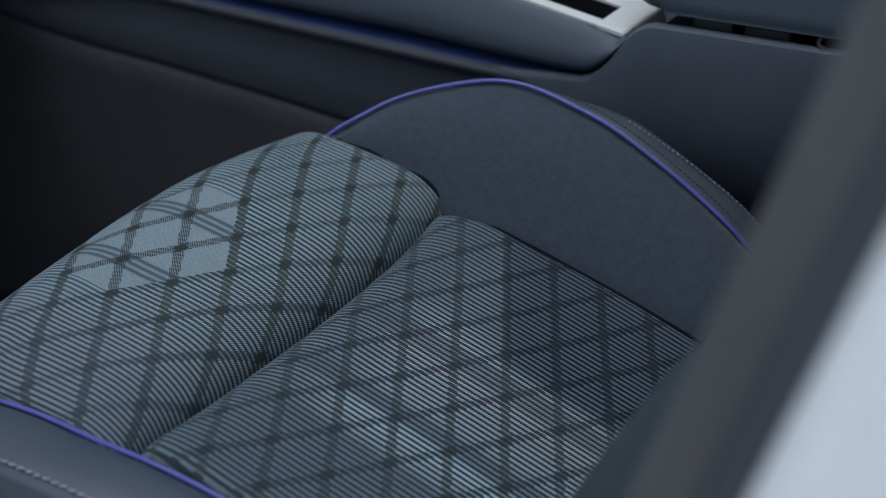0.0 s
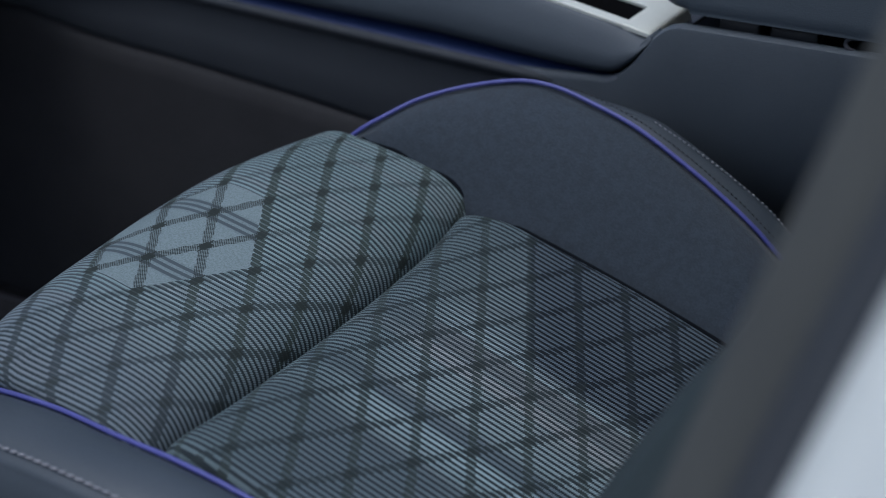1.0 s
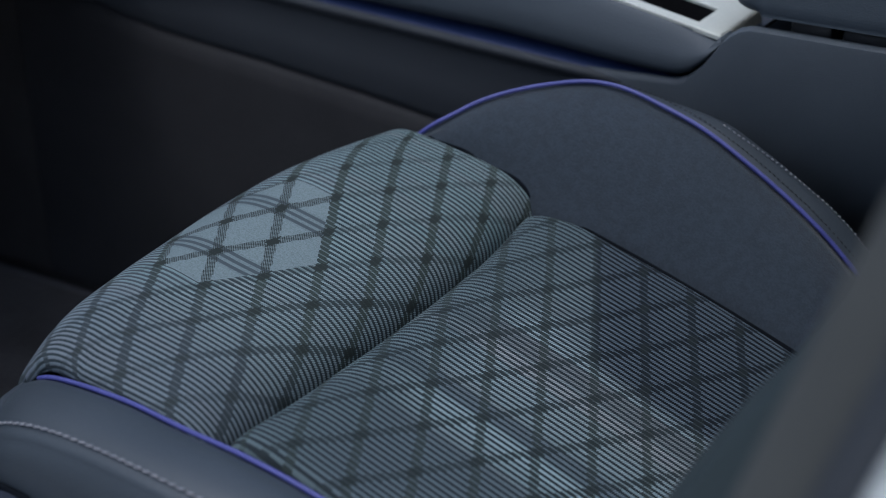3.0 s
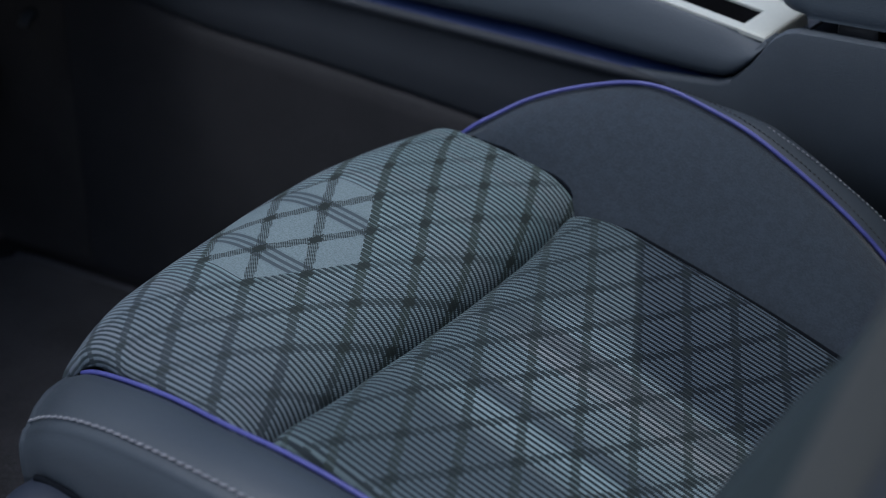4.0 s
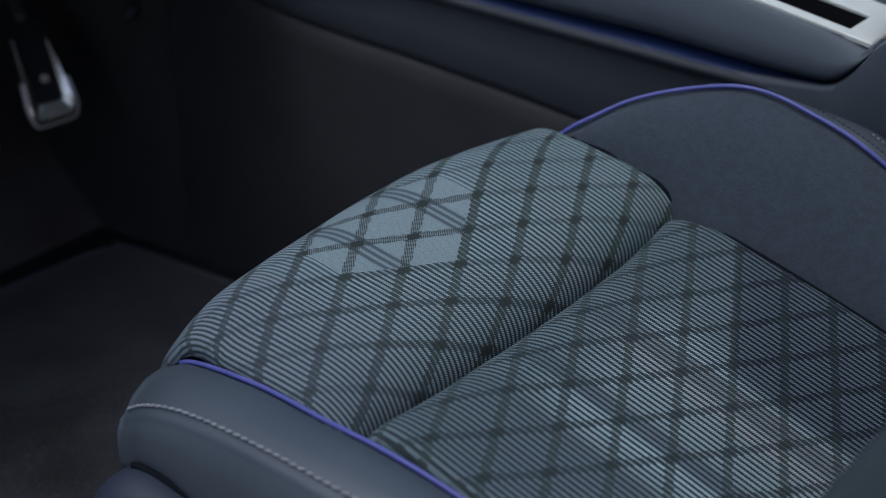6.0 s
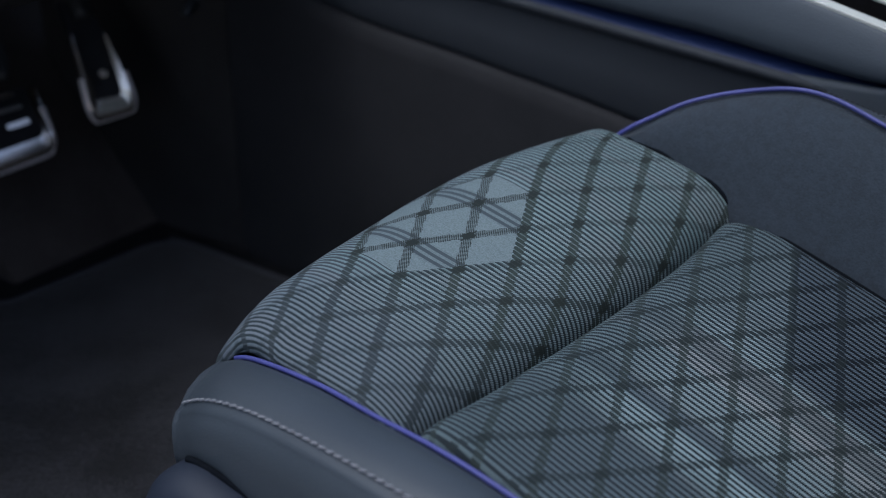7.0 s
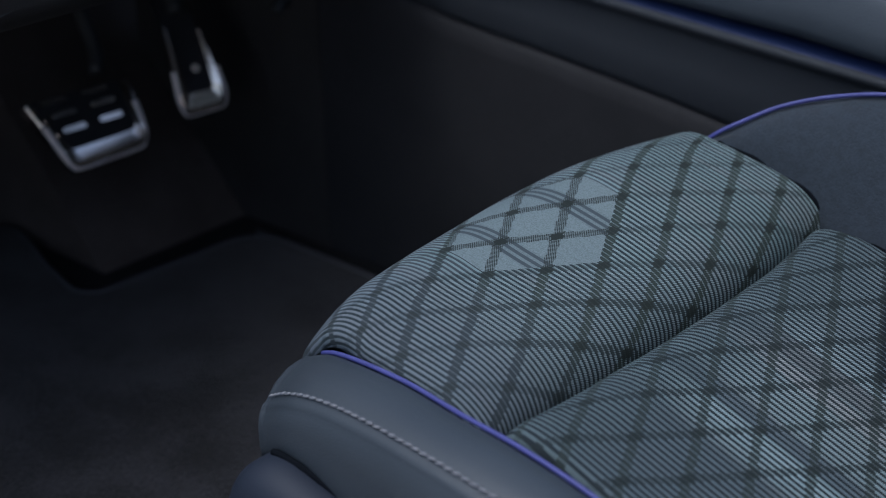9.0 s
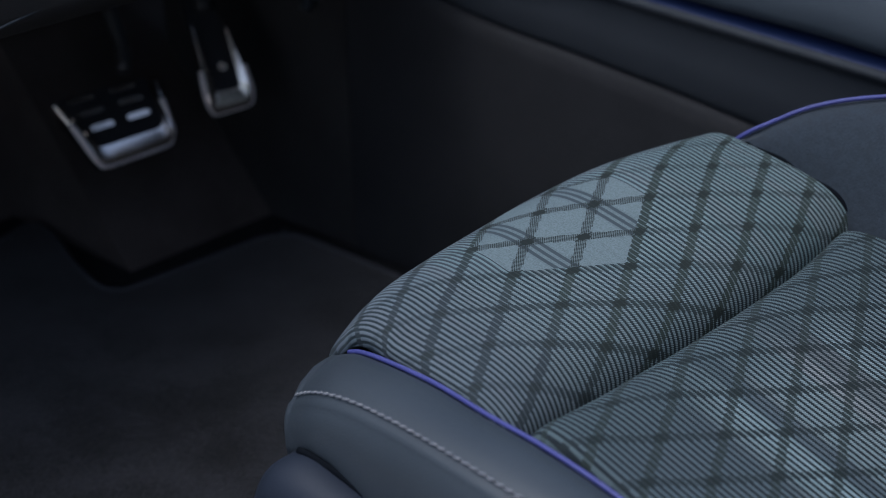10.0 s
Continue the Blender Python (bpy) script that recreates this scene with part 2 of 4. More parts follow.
    cloth = blend(nt, ba, blend(nt, bb_seen, plain_cloth, in_b), in_a)
    strength = calc(nt, "MAXIMUM", ba, bb)
    height = add(mul(rib, sub(1.0, strength)), mul(mul(thin, strength), 0.55))
    height = mul(height, sub(1.0, mul(stitch, 0.30)))
    if patch:
        # a pale block, bounded by two of the bands and, fore and aft, by the ribs themselves
        inside = mul(mul(mul(calc(nt, "GREATER_THAN", i, -2.0), calc(nt, "LESS_THAN", i, 0.9)), mul(calc(nt, "GREATER_THAN", j, -2.0), calc(nt, "LESS_THAN", j, 0.9))),
                     calc(nt, "LESS_THAN", calc(nt, "ABSOLUTE", q), 2.0))
        fine = ramp_of(nt, off_mid(frac(mul(j, 30.0))), 0.15, 0.38)
        pale = blend(nt, fine, rgb(0.132, 0.168, 0.175), rgb(0.096, 0.124, 0.131))
        pale = blend(nt, mul(ramp_of(nt, noise_of(nt, 800), 0.38, 0.62), 0.75), pale, rgb(0.160, 0.198, 0.205))
        # the same front shade, painted into the pale block
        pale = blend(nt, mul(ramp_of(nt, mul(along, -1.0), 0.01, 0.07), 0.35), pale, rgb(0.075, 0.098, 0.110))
        # three drawn lines along the ribs through every other row of crossings
        dq = off_mid(frac(add(mul(add(q, 1.0), 0.5), 0.5)))
        near_line = calc(nt, "LESS_THAN", dq, 0.135)
        lines = mul(near_line, sub(1.0, ramp_of(nt, off_mid(frac(add(calc(nt, "DIVIDE", dq, 0.088), 0.5))), 0.20, 0.32)))
        pale = blend(nt, mul(near_line, 0.25), pale, rgb(0.075, 0.096, 0.106))
        pale = blend(nt, mul(lines, 0.85), pale, rgb(0.040, 0.052, 0.060))
        chk = calc(nt, "GREATER_THAN", calc(nt, "SINE", mul(add(calc(nt, "DIVIDE", along, 0.0010), calc(nt, "FLOOR", mul(rib_pos, 4.0))), math.pi)), 0.0)
        weave = blend(nt, calc(nt, "MAXIMUM", chk, mul(ca, cb)), blend(nt, 0.25, pale, rgb(0.03, 0.036, 0.036)), rgb(0.026, 0.032, 0.031))
        pale = blend(nt, calc(nt, "MAXIMUM", ca, cb), pale, weave)
        cloth = blend(nt, inside, cloth, pale)
        height = mul(height, sub(1.0, mul(inside, 0.85)))
        height = sub(height, mul(mul(inside, lines), 0.35))
    cloth = blend(nt, mul(node, sub(0.92, mul(side, 0.45)) if patch else 0.66), cloth, rgb(0.018, 0.023, 0.021) if patch else rgb(0.012, 0.016, 0.016))
    nt.links.new(cloth, b.inputs["Base Color"])
    bump_of(nt, b, add(height, mul(noise_of(nt, 1500), 0.2)), 0.40, 0.0012)
    b.inputs["Specular IOR Level"].default_value = 0.12
    return m


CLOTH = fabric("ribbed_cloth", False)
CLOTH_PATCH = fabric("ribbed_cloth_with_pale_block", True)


# ---- building helpers ----
def part(name, bm, material, parent=None, label="", smooth=True, angle=None):
    me = bpy.data.meshes.new(name)
    if bm.faces:
        bmesh.ops.recalc_face_normals(bm, faces=bm.faces)
    bm.to_mesh(me)
    bm.free()
    me.materials.append(material)
    for poly in me.polygons:
        poly.use_smooth = smooth
    if smooth and angle:
        me.set_sharp_from_angle(angle=radians(angle))
    ob = new(name, me)
    ob.parent = parent
    if label:
        tagged(ob, label)
    return ob


def thing(name, label, category, group="", kind=""):
    return tagged(new(name), label, category, group, kind)


def grid(rows, uvs=None, thick=0.0, close_rows=False, front=(-0.3, -0.6, 1.0)):
    """A sheet through rows of points; thick: how far it is backed, away from its front side, into a closed body."""
    bm = bmesh.new()
    vs = [[bm.verts.new(p) for p in row] for row in rows]
    layer = bm.loops.layers.uv.new("UVMap") if uvs else None
    for a in range(len(vs) - 1):
        n = len(vs[a])
        for c in range(n if close_rows else n - 1):
            d = (c + 1) % n
            f = bm.faces.new((vs[a][c], vs[a][d], vs[a + 1][d], vs[a + 1][c]))
            if layer:
                for loop, (k, l) in zip(f.loops, ((a, c), (a, d), (a + 1, d), (a + 1, c))):
                    loop[layer].uv = uvs[k][l]
    if thick:
        bm.normal_update()
        total = Vector((0, 0, 0))
        for f in bm.faces:
            total += f.normal * f.calc_area()
        side = 1.0 if total.dot(Vector(front)) > 0 else -1.0
        back = [[bm.verts.new(v.co - v.normal * thick * side) for v in row] for row in vs]
        for a in range(len(vs) - 1):
            for c in range(len(vs[a]) - 1):
                bm.faces.new((back[a][c], back[a + 1][c], back[a + 1][c + 1], back[a][c + 1]))
            bm.faces.new((vs[a][0], vs[a + 1][0], back[a + 1][0], back[a][0]))
            bm.faces.new((vs[a][-1], back[a][-1], back[a + 1][-1], vs[a + 1][-1]))
        for a in (0, -1):
            for c in range(len(vs[a]) - 1):
                bm.faces.new((vs[a][c], back[a][c], back[a][c + 1], vs[a][c + 1]))
    return bm


def spline(pts, n):
    """n + 1 points evenly spread along a smooth curve through pts."""
    pts = [np.array(p, float) for p in pts]
    ext = [2 * pts[0] - pts[1]] + pts + [2 * pts[-1] - pts[-2]]
    fine = []
    for a in range(len(pts) - 1):
        p0, p1, p2, p3 = ext[a:a + 4]
        for s in np.linspace(0, 1, 24, endpoint=False):
            fine.append(0.5 * (2 * p1 + (p2 - p0) * s + (2 * p0 - 5 * p1 + 4 * p2 - p3) * s ** 2 + (3 * p1 - p0 - 3 * p2 + p3) * s ** 3))
    fine.append(pts[-1])
    fine = np.array(fine)
    d = np.r_[0, np.cumsum(np.linalg.norm(np.diff(fine, axis=0), axis=1))]
    return np.array([[np.interp(s, d, fine[:, k]) for k in range(fine.shape[1])] for s in np.linspace(0, d[-1], n + 1)])


def tube(pts, radius, sides=8, n=60):
    c = spline(pts, n)
    bm = bmesh.new()
    rings = []
    for k, p in enumerate(c):
        t = Vector(c[min(k + 1, n)] - c[max(k - 1, 0)]).normalized()
        s = t.cross(Vector((0, 0, 1))).normalized()
        u = s.cross(t)
        rings.append([bm.verts.new(Vector(p) + radius * (math.cos(a) * s + math.sin(a) * u)) for a in np.linspace(0, 2 * math.pi, sides, endpoint=False)])
    for a, b in zip(rings, rings[1:]):
        for k in range(sides):
            bm.faces.new((a[k], a[(k + 1) % sides], b[(k + 1) % sides], b[k]))
    bm.faces.new(rings[0])
    bm.faces.new(rings[-1])
    return bm


def prism(outline, axis, lo, hi, bevel=0.0, seg=3):
    """A plate: an outline in the two other axes, drawn out along axis from lo to hi, its edges rounded."""
    bm = bmesh.new()

    def place(a, b, w):
        return {"x": (w, a, b), "y": (a, w, b), "z": (a, b, w)}[axis]
    low = [bm.verts.new(place(a, b, lo)) for a, b in outline]
    top = [bm.verts.new(place(a, b, hi)) for a, b in outline]
    caps = [bm.faces.new(low), bm.faces.new(top)]
    n = len(outline)
    for k in range(n):
        bm.faces.new((low[k], low[(k + 1) % n], top[(k + 1) % n], top[k]))
    if bevel:
        edges = bm.edges[:] if n < 9 else [e for f in caps for e in f.edges]
        bmesh.ops.bevel(bm, geom=edges, offset=bevel, segments=seg, affect="EDGES", profile=0.5, clamp_overlap=n < 9)
    return bm


def box(x0, x1, y0, y1, z0, z1, bevel=0.0, seg=2):
    return prism([(x0, y0), (x1, y0), (x1, y1), (x0, y1)], "z", z0, z1, bevel, seg)


def joined(*bms):
    out = bmesh.new()
    for b in bms:
        me = bpy.data.meshes.new("tmp")
        b.to_mesh(me)
        b.free()
        out.from_mesh(me)
        bpy.data.meshes.remove(me)
    return out


def stitches(name, pts, pitch, length, radius, material, parent, up=(0, 0, 1), slant=0.0):
    """A row of thread stitches along a curve, each one a short rounded bead of its own."""
    c = spline(pts, 400)
    d = np.r_[0, np.cumsum(np.linalg.norm(np.diff(c, axis=0), axis=1))]
    bm = bmesh.new()
    bmesh.ops.create_icosphere(bm, subdivisions=1, radius=1.0)
    bmesh.ops.scale(bm, vec=(length / 2, radius, radius), verts=bm.verts)
    me = bpy.data.meshes.new(name)
    bm.to_mesh(me)
    bm.free()
    me.materials.append(material)
    for poly in me.polygons:
        poly.use_smooth = True
    for s in np.arange(pitch / 2, d[-1], pitch):
        p = Vector([np.interp(s, d, c[:, k]) for k in range(3)])
        q = Vector([np.interp(min(s + 0.002, d[-1]), d, c[:, k]) for k in range(3)])
        t = (q - p).normalized() if (q - p).length > 1e-6 else Vector((1, 0, 0))
        s_ax = Vector(up).cross(t).normalized()
        t2 = (t + slant * s_ax).normalized()
        s_ax = Vector(up).cross(t2).normalized()
        u_ax = t2.cross(s_ax)
        ob = new(name, me)
        ob.matrix_world = Matrix((t2, s_ax, u_ax)).transposed().to_4x4()
        ob.location = p
        ob.parent = parent


# ---- the car's shell: floor, walls and roof that close the place ----
def plain(name, bm, material, label, category, smooth=False):
    return tagged(part(name, bm, material, None, smooth=smooth), label, category, kind="structure")


plain("ground", box(-60, 60, -60, 60, -0.32, -0.30), PAVING, "grey paved ground under and around the car", "ground")
plain("floor", box(-1.15, 1.2, -0.44, 1.2, 0.16, 0.192), FLOORCARPET, "black carpeted car floor in front of the seat", "floor")
plain("wall_toe_board", joined(prism([(-0.885, 0.190), (-1.30, 0.62), (-1.33, 0.62), (-1.33, 0.16), (-0.90, 0.16)], "y", 0.105, 1.2), prism([(-1.10, 0.190), (-1.30, 0.62), (-1.33, 0.62), (-1.33, 0.16), (-1.12, 0.16)], "y", -0.44, 0.105)), LITCARPET, "black carpeted toe board rising behind the pedals", "toe board")
plain("wall_firewall", box(-1.36, -1.30, -0.55, 1.3, 0.55, 0.95), LITCARPET, "black carpeted bulkhead closing the footwell", "bulkhead")
plain("wall_kick_panel", box(-1.35, -1.02, -0.50, -0.44, 0.16, 0.90), LITCARPET, "black carpeted kick panel of the footwell", "kick panel")
plain("door_sill", box(-1.02, 1.2, -0.52, -0.44, -0.05, 0.24, 0.012), PLASTIC, "black plastic sill under the open door", "sill")
# open door, out of view, set here to cut low light from the front
plain("wall_open_door", prism([(-1.03, -0.53), (-1.22, -1.50), (-1.15, -1.52), (-0.96, -0.53)], "z", -0.05, 0.82, 0.01, 2), SOFT, "unseen dark inner panel of the open front door, cutting low light", "door panel")
plain("wall_far_door", box(-1.35, 1.2, 1.05, 1.10, 0.16, 0.75), SOFT, "dark far door panel closing the cabin", "door panel")
plain("wall_rear", box(0.95, 1.2, -0.5, 1.1, 0.16, 0.95), SOFT, "dark rear seat bulk closing the cabin", "rear wall")

plain("ceiling", box(0.32, 1.3, -0.42, 1.05, 1.22, 1.25), HEADLINER, "grey headliner under the car roof", "headliner")

# ---- dashboard underside above the pedals ----
dash = thing("dashboard", "black plastic lower dashboard over the driver's footwell", "dashboard")
part("lower_cover", prism([(-0.60, 0.585), (-0.585, 0.60), (-0.59, 0.66), (-0.70, 0.86), (-1.30, 0.93), (-1.30, 0.63), (-0.78, 0.605), (-0.66, 0.587)], "y", -0.44, 0.27, 0.006, 2), DASH, dash, angle=40)
# out of view; added to keep bright sky out of the pedals' reflections
part("unseen_cover", prism([(-0.72, 0.605), (-0.72, 0.70), (-1.30, 0.80), (-1.30, 0.60), (-0.82, 0.596)], "y", 0.272, 0.52, 0.006, 2), DASH, dash, "unseen black cover beside the console, keeping sky off the pedals", angle=40)
part("trim_edge", tube([(-0.5862, -0.25, 0.590), (-0.5868, -0.176, 0.6025), (-0.5872, -0.10, 0.615), (-0.5885, 0.05, 0.640)], 0.0013, 6, 20), SOFT, dash, "slightly paler trim edge")

# ---- floor mat with a cut-out under the pedals ----
mat = thing("floor_mat", "dark blue-grey velour floor mat on the carpet", "floor mat")


def round_corners(pts, r, n=6):
    out = []
    for k, p in enumerate(pts):
        p, a, b = Vector(p), Vector(pts[k - 1]), Vector(pts[(k + 1) % len(pts)])
        ra = r[k] if isinstance(r, (list, tuple)) else r
        u, v = (a - p).normalized(), (b - p).normalized()
        for s in np.linspace(0, 1, n):
            q0, q1 = p + u * ra, p + v * ra
            out.append(tuple((1 - s) ** 2 * q0 + 2 * s * (1 - s) * p + s ** 2 * q1))
    return out


MAT = round_corners([(-0.955, -0.38), (-0.10, -0.38), (-0.10, 0.266), (-0.822, 0.266), (-0.836, 0.040), (-0.93, 0.062), (-1.000, 0.088), (-1.052, 0.098), (-1.005, -0.02)], [0.04, 0.03, 0.03, 0.045, 0.035, 0.03, 0.02, 0.03, 0.03])
part("mat_body", prism(MAT, "z", 0.193, 0.206, 0.003, 2), VELOUR, mat, angle=50)
part("binding", tube([(x, y, 0.2035) for x, y in MAT + MAT[:1]], 0.0045, 6, 260), BINDING, mat, "dark bound edge")

# ---- pedals ----
brake = thing("brake_pedal", "brake pedal with steel rim and black ribbed rubber pad", "pedal", "pedals")
acc = thing("accelerator_pedal", "narrow accelerator pedal with steel rim, hanging in the footwell", "pedal", "pedals")


def on_quad(bl, br, tl, tr):
    bl, br, tl, tr = (Vector(p) for p in (bl, br, tl, tr))
    nrm = (br - bl).cross(tl - bl).normalized()
    if nrm.x < 0:
        nrm = -nrm

    def at(u, v, w=0.0, sag=0.0):
        p = (1 - v) * ((1 - u) * bl + u * br) + v * ((1 - u) * tl + u * tr)
        return p + nrm * (w + sag * 4 * v * (1 - v))
    return at


def slab(at, outline, w0, w1, sag=0.0, bevel=0.0):
    bm = bmesh.new()
    low = [bm.verts.new(at(u, v, w0, sag)) for u, v in outline]
    top = [bm.verts.new(at(u, v, w1, sag)) for u, v in outline]
    n = len(outline)
    bm.faces.new(low)
    bm.faces.new(top)
    for k in range(n):
        bm.faces.new((low[k], low[(k + 1) % n], top[(k + 1) % n], top[k]))
    if bevel:
        bmesh.ops.bevel(bm, geom=bm.edges[:], offset=bevel, segments=2, affect="EDGES", profile=0.5)
    return bm


def ring(at, outer, inner, w0, w1, sag=0.0, gap=()):
    """A raised rim between two outlines of equally many points, left open along the points numbered in gap."""
    bm = bmesh.new()
    def between(f):
        return [((1 - f) * a + f * c, (1 - f) * b + f * d) for (a, b), (c, d) in zip(outer, inner)]
    sets = [[bm.verts.new(at(u, v, w, sag)) for u, v in o] for o, w in ((outer, w0), (outer, w1 * 0.45), (between(0.05), w1 * 0.82), (between(0.14), w1), (between(0.28), w1 * 0.97), (between(0.45), w1 * 0.86), (inner, w1 * 0.40), (inner, w0))]
    n = len(outer)
    for a, b in zip(sets, sets[1:]):
        for k in range(n):
            if k not in gap:
                bm.faces.new((a[k], a[(k + 1) % n], b[(k + 1) % n], b[k]))
    return bm


B_AT = on_quad((-0.8555, 0.0580, 0.331), (-0.8555, 0.1515, 0.331), (-0.9031, 0.0330, 0.3995), (-0.9027, 0.1630, 0.3950))
b_out = round_corners([(0, 0), (1, 0), (1, 1), (0, 1)], 0.16)
b_in = round_corners([(0.11, 0.25), (0.89, 0.25), (0.93, 0.95), (0.07, 0.95)], 0.08)
part("rim", ring(B_AT, b_out, b_in, -0.008, 0.006, 0.009, range(13, 22)), RIMSTEEL, brake, "bright steel rim", angle=50)
part("rubber_pad", slab(B_AT, b_in, -0.008, 0.0015, 0.009), RUBBER, brake, "black rubber pad", angle=40)
for v in (0.49, 0.70, 0.89):
    for u in (0.27, 0.67):
        o = round_corners([(u - 0.125, v - 0.036), (u + 0.125, v - 0.036), (u + 0.125, v + 0.036), (u - 0.125, v + 0.036)], 0.032, 4)
        part("steel_bar", slab(B_AT, o, 0.0, 0.004, 0.009), STEEL, brake, "steel bar set in the rubber", angle=40)
lip = [B_AT(u, v, 0.002, 0.009) for u, v in ((0.02, 0.60), (0.01, 0.22), (0.04, 0.09), (0.11, 0.03), (0.5, 0.025), (0.89, 0.03), (0.96, 0.09), (0.99, 0.22), (0.98, 0.60))]
part("lip", tube([tuple(p) for p in lip], 0.0034, 8, 60), LIPSTEEL, brake, "dull steel outer lip")
part("arm", tube([(-0.900, 0.130, 0.405), (-0.912, 0.140, 0.425), (-0.935, 0.144, 0.463), (-0.955, 0.155, 0.50), (-0.98, 0.165, 0.66)], 0.008, 8, 24), PLASTIC, brake, "black pedal arm")
A_AT = on_quad((-0.851, 0.1955, 0.3480), (-0.832, 0.2450, 0.3545), (-0.9185, 0.2130, 0.4640), (-0.8998, 0.2560, 0.4520))
a_out = round_corners([(0, 0), (1, 0), (0.88, 0.74), (0.12, 0.74)], [0.2, 0.2, 0.03, 0.03])
a_in = round_corners([(0.24, 0.17), (0.76, 0.17), (0.84, 0.72), (0.16, 0.72)], [0.06, 0.06, 0.03, 0.03])
a_body = round_corners([(0.12, 0.12), (0.88, 0.12), (0.90, 1.0), (0.10, 1.0)], 0.05)
part("rim", ring(A_AT, a_out, a_in, -0.008, 0.006, 0.016, range(12, 23)), RIMSTEEL, acc, "bright steel rim", angle=50)
part("rubber_pad", slab(A_AT, a_body, -0.008, 0.0012, 0.016), RUBBER, acc, "black rubber pad", angle=40)
stud = [(0.5 + 0.095 * math.cos(k), 0.36 + 0.034 * math.sin(k)) for k in np.linspace(0, 2 * math.pi, 14, endpoint=False)]
part("steel_stud", slab(A_AT, stud, 0.0, 0.0035, 0.016), STEEL, acc, "round steel stud", angle=40)
lip = [A_AT(u, v, 0.002, 0.016) for u, v in ((0.03, 0.35), (0.02, 0.14), (0.09, 0.04), (0.20, 0.017), (0.5, 0.015), (0.80, 0.017), (0.91, 0.04), (0.98, 0.14), (0.97, 0.35))]
part("lip", tube([tuple(p) for p in lip], 0.0026, 8, 60), LIPSTEEL, acc, "dull steel outer lip")
part("arm", tube([(-0.895, 0.236, 0.445), (-0.93, 0.245, 0.50), (-0.97, 0.25, 0.60)], 0.011, 8, 20), PLASTIC, acc, "black pedal arm")

# ---- centre console ----
console = thing("centre_console", "dark grey centre console with padded side and satin metal trim", "console")


def seam_z(x):
    return float(np.interp(x, [-0.65, -0.62, -0.57, -0.53, -0.47, -0.345, -0.275, 0.625], [0.5030, 0.4955, 0.4875, 0.4840, 0.4802, 0.4690, 0.4608, 0.3483]))


def rim_z(x):
    return 0.527 - 0.0475 * (x + 0.08)


def top_z(x):
    return min(0.5745 - 0.182 * (x + 0.027), 0.606)


XS = np.linspace(-1.05, 0.60, 67)


def lower_rows(x0, x1, n, proud):
    rows = []
    for x in np.linspace(x0, x1, n):
        zs = seam_z(max(x, -0.65))
        rows.append([(x, 0.305 - proud, 0.19), (x, 0.302 - proud, 0.30), (x, 0.300 - proud, zs - 0.02), (x, 0.301 - proud, zs - 0.006), (x, 0.305, zs - 0.001), (x, 0.312, zs)])
    return rows


part("lower_side", grid(lower_rows(-0.750, 0.60, 55, 0.0), thick=0.012), FELT, console, "black felt-covered lower side", angle=60)
# paler than the felt: missing footwell light is put into this colour
part("front_side", grid(lower_rows(-1.05, -0.7505, 13, 0.0008), thick=0.012), LITCONSOLE, console, "dark brown-black front side, coloured lighter in place of footwell light", angle=60)
rows = []
for x in XS[XS < -0.05]:
    zs = seam_z(max(x, -0.65))
    zr = rim_z(x) if x > -0.45 else np.interp(x, [-1.05, -0.9, -0.8, -0.7, -0.65, -0.6, -0.5, -0.45], [0.470, 0.478, 0.492, 0.509, 0.522, 0.529, 0.545, rim_z(-0.45)])
    zr = max(zr, zs + 0.006)
    f = min(max((x + 0.13) / 0.07, 0), 1)
    rows.append([(x, 0.312, zs - 0.003), (x, 0.306, zs + 0.001), (x, 0.303, zs + 0.008), (x, 0.303, zs * 0.5 + zr * 0.5), (x, 0.3030, zr - 0.0105), (x, 0.3022, zr - 0.0075), (x, 0.3005 + 0.002 * f, zr - 0.0052),
                 (x, 0.2986 + 0.003 * f, zr - 0.0030), (x, 0.2976 + 0.004 * f, zr - 0.0005), (x, 0.2976 + 0.004 * f, zr + 0.0012), (x, 0.2985 + 0.0035 * f, zr + 0.0030), (x, 0.3002 + 0.002 * f, zr + 0.0042), (x, 0.304, zr + 0.0052)])
part("upper_side", grid(rows, thick=0.010), GRAIN, console, "soft dark upper side with a raised lip", angle=60)
# recessed blue strip that sweeps from the lip in under the pad
rows = []
for x in np.linspace(-0.43, -0.040, 40):
    z = rim_z(x)
    f = min(max((x + 0.12) / 0.08, 0), 1)
    rows.append([(x, 0.3012 + 0.001 * f, z + 0.0040), (x, 0.3025 + 0.001 * f, z + 0.0050), (x, 0.3055, z + 0.0066 - 0.0005 * f), (x, 0.311, z + 0.0092 - 0.001 * f), (x, 0.318, z + 0.0116 - 0.002 * f), (x, 0.326, z + 0.0135 - 0.003 * f)])
part("accent_strip", grid(rows, thick=0.004), BLUEGLOSS, console, "deep blue satin accent strip")


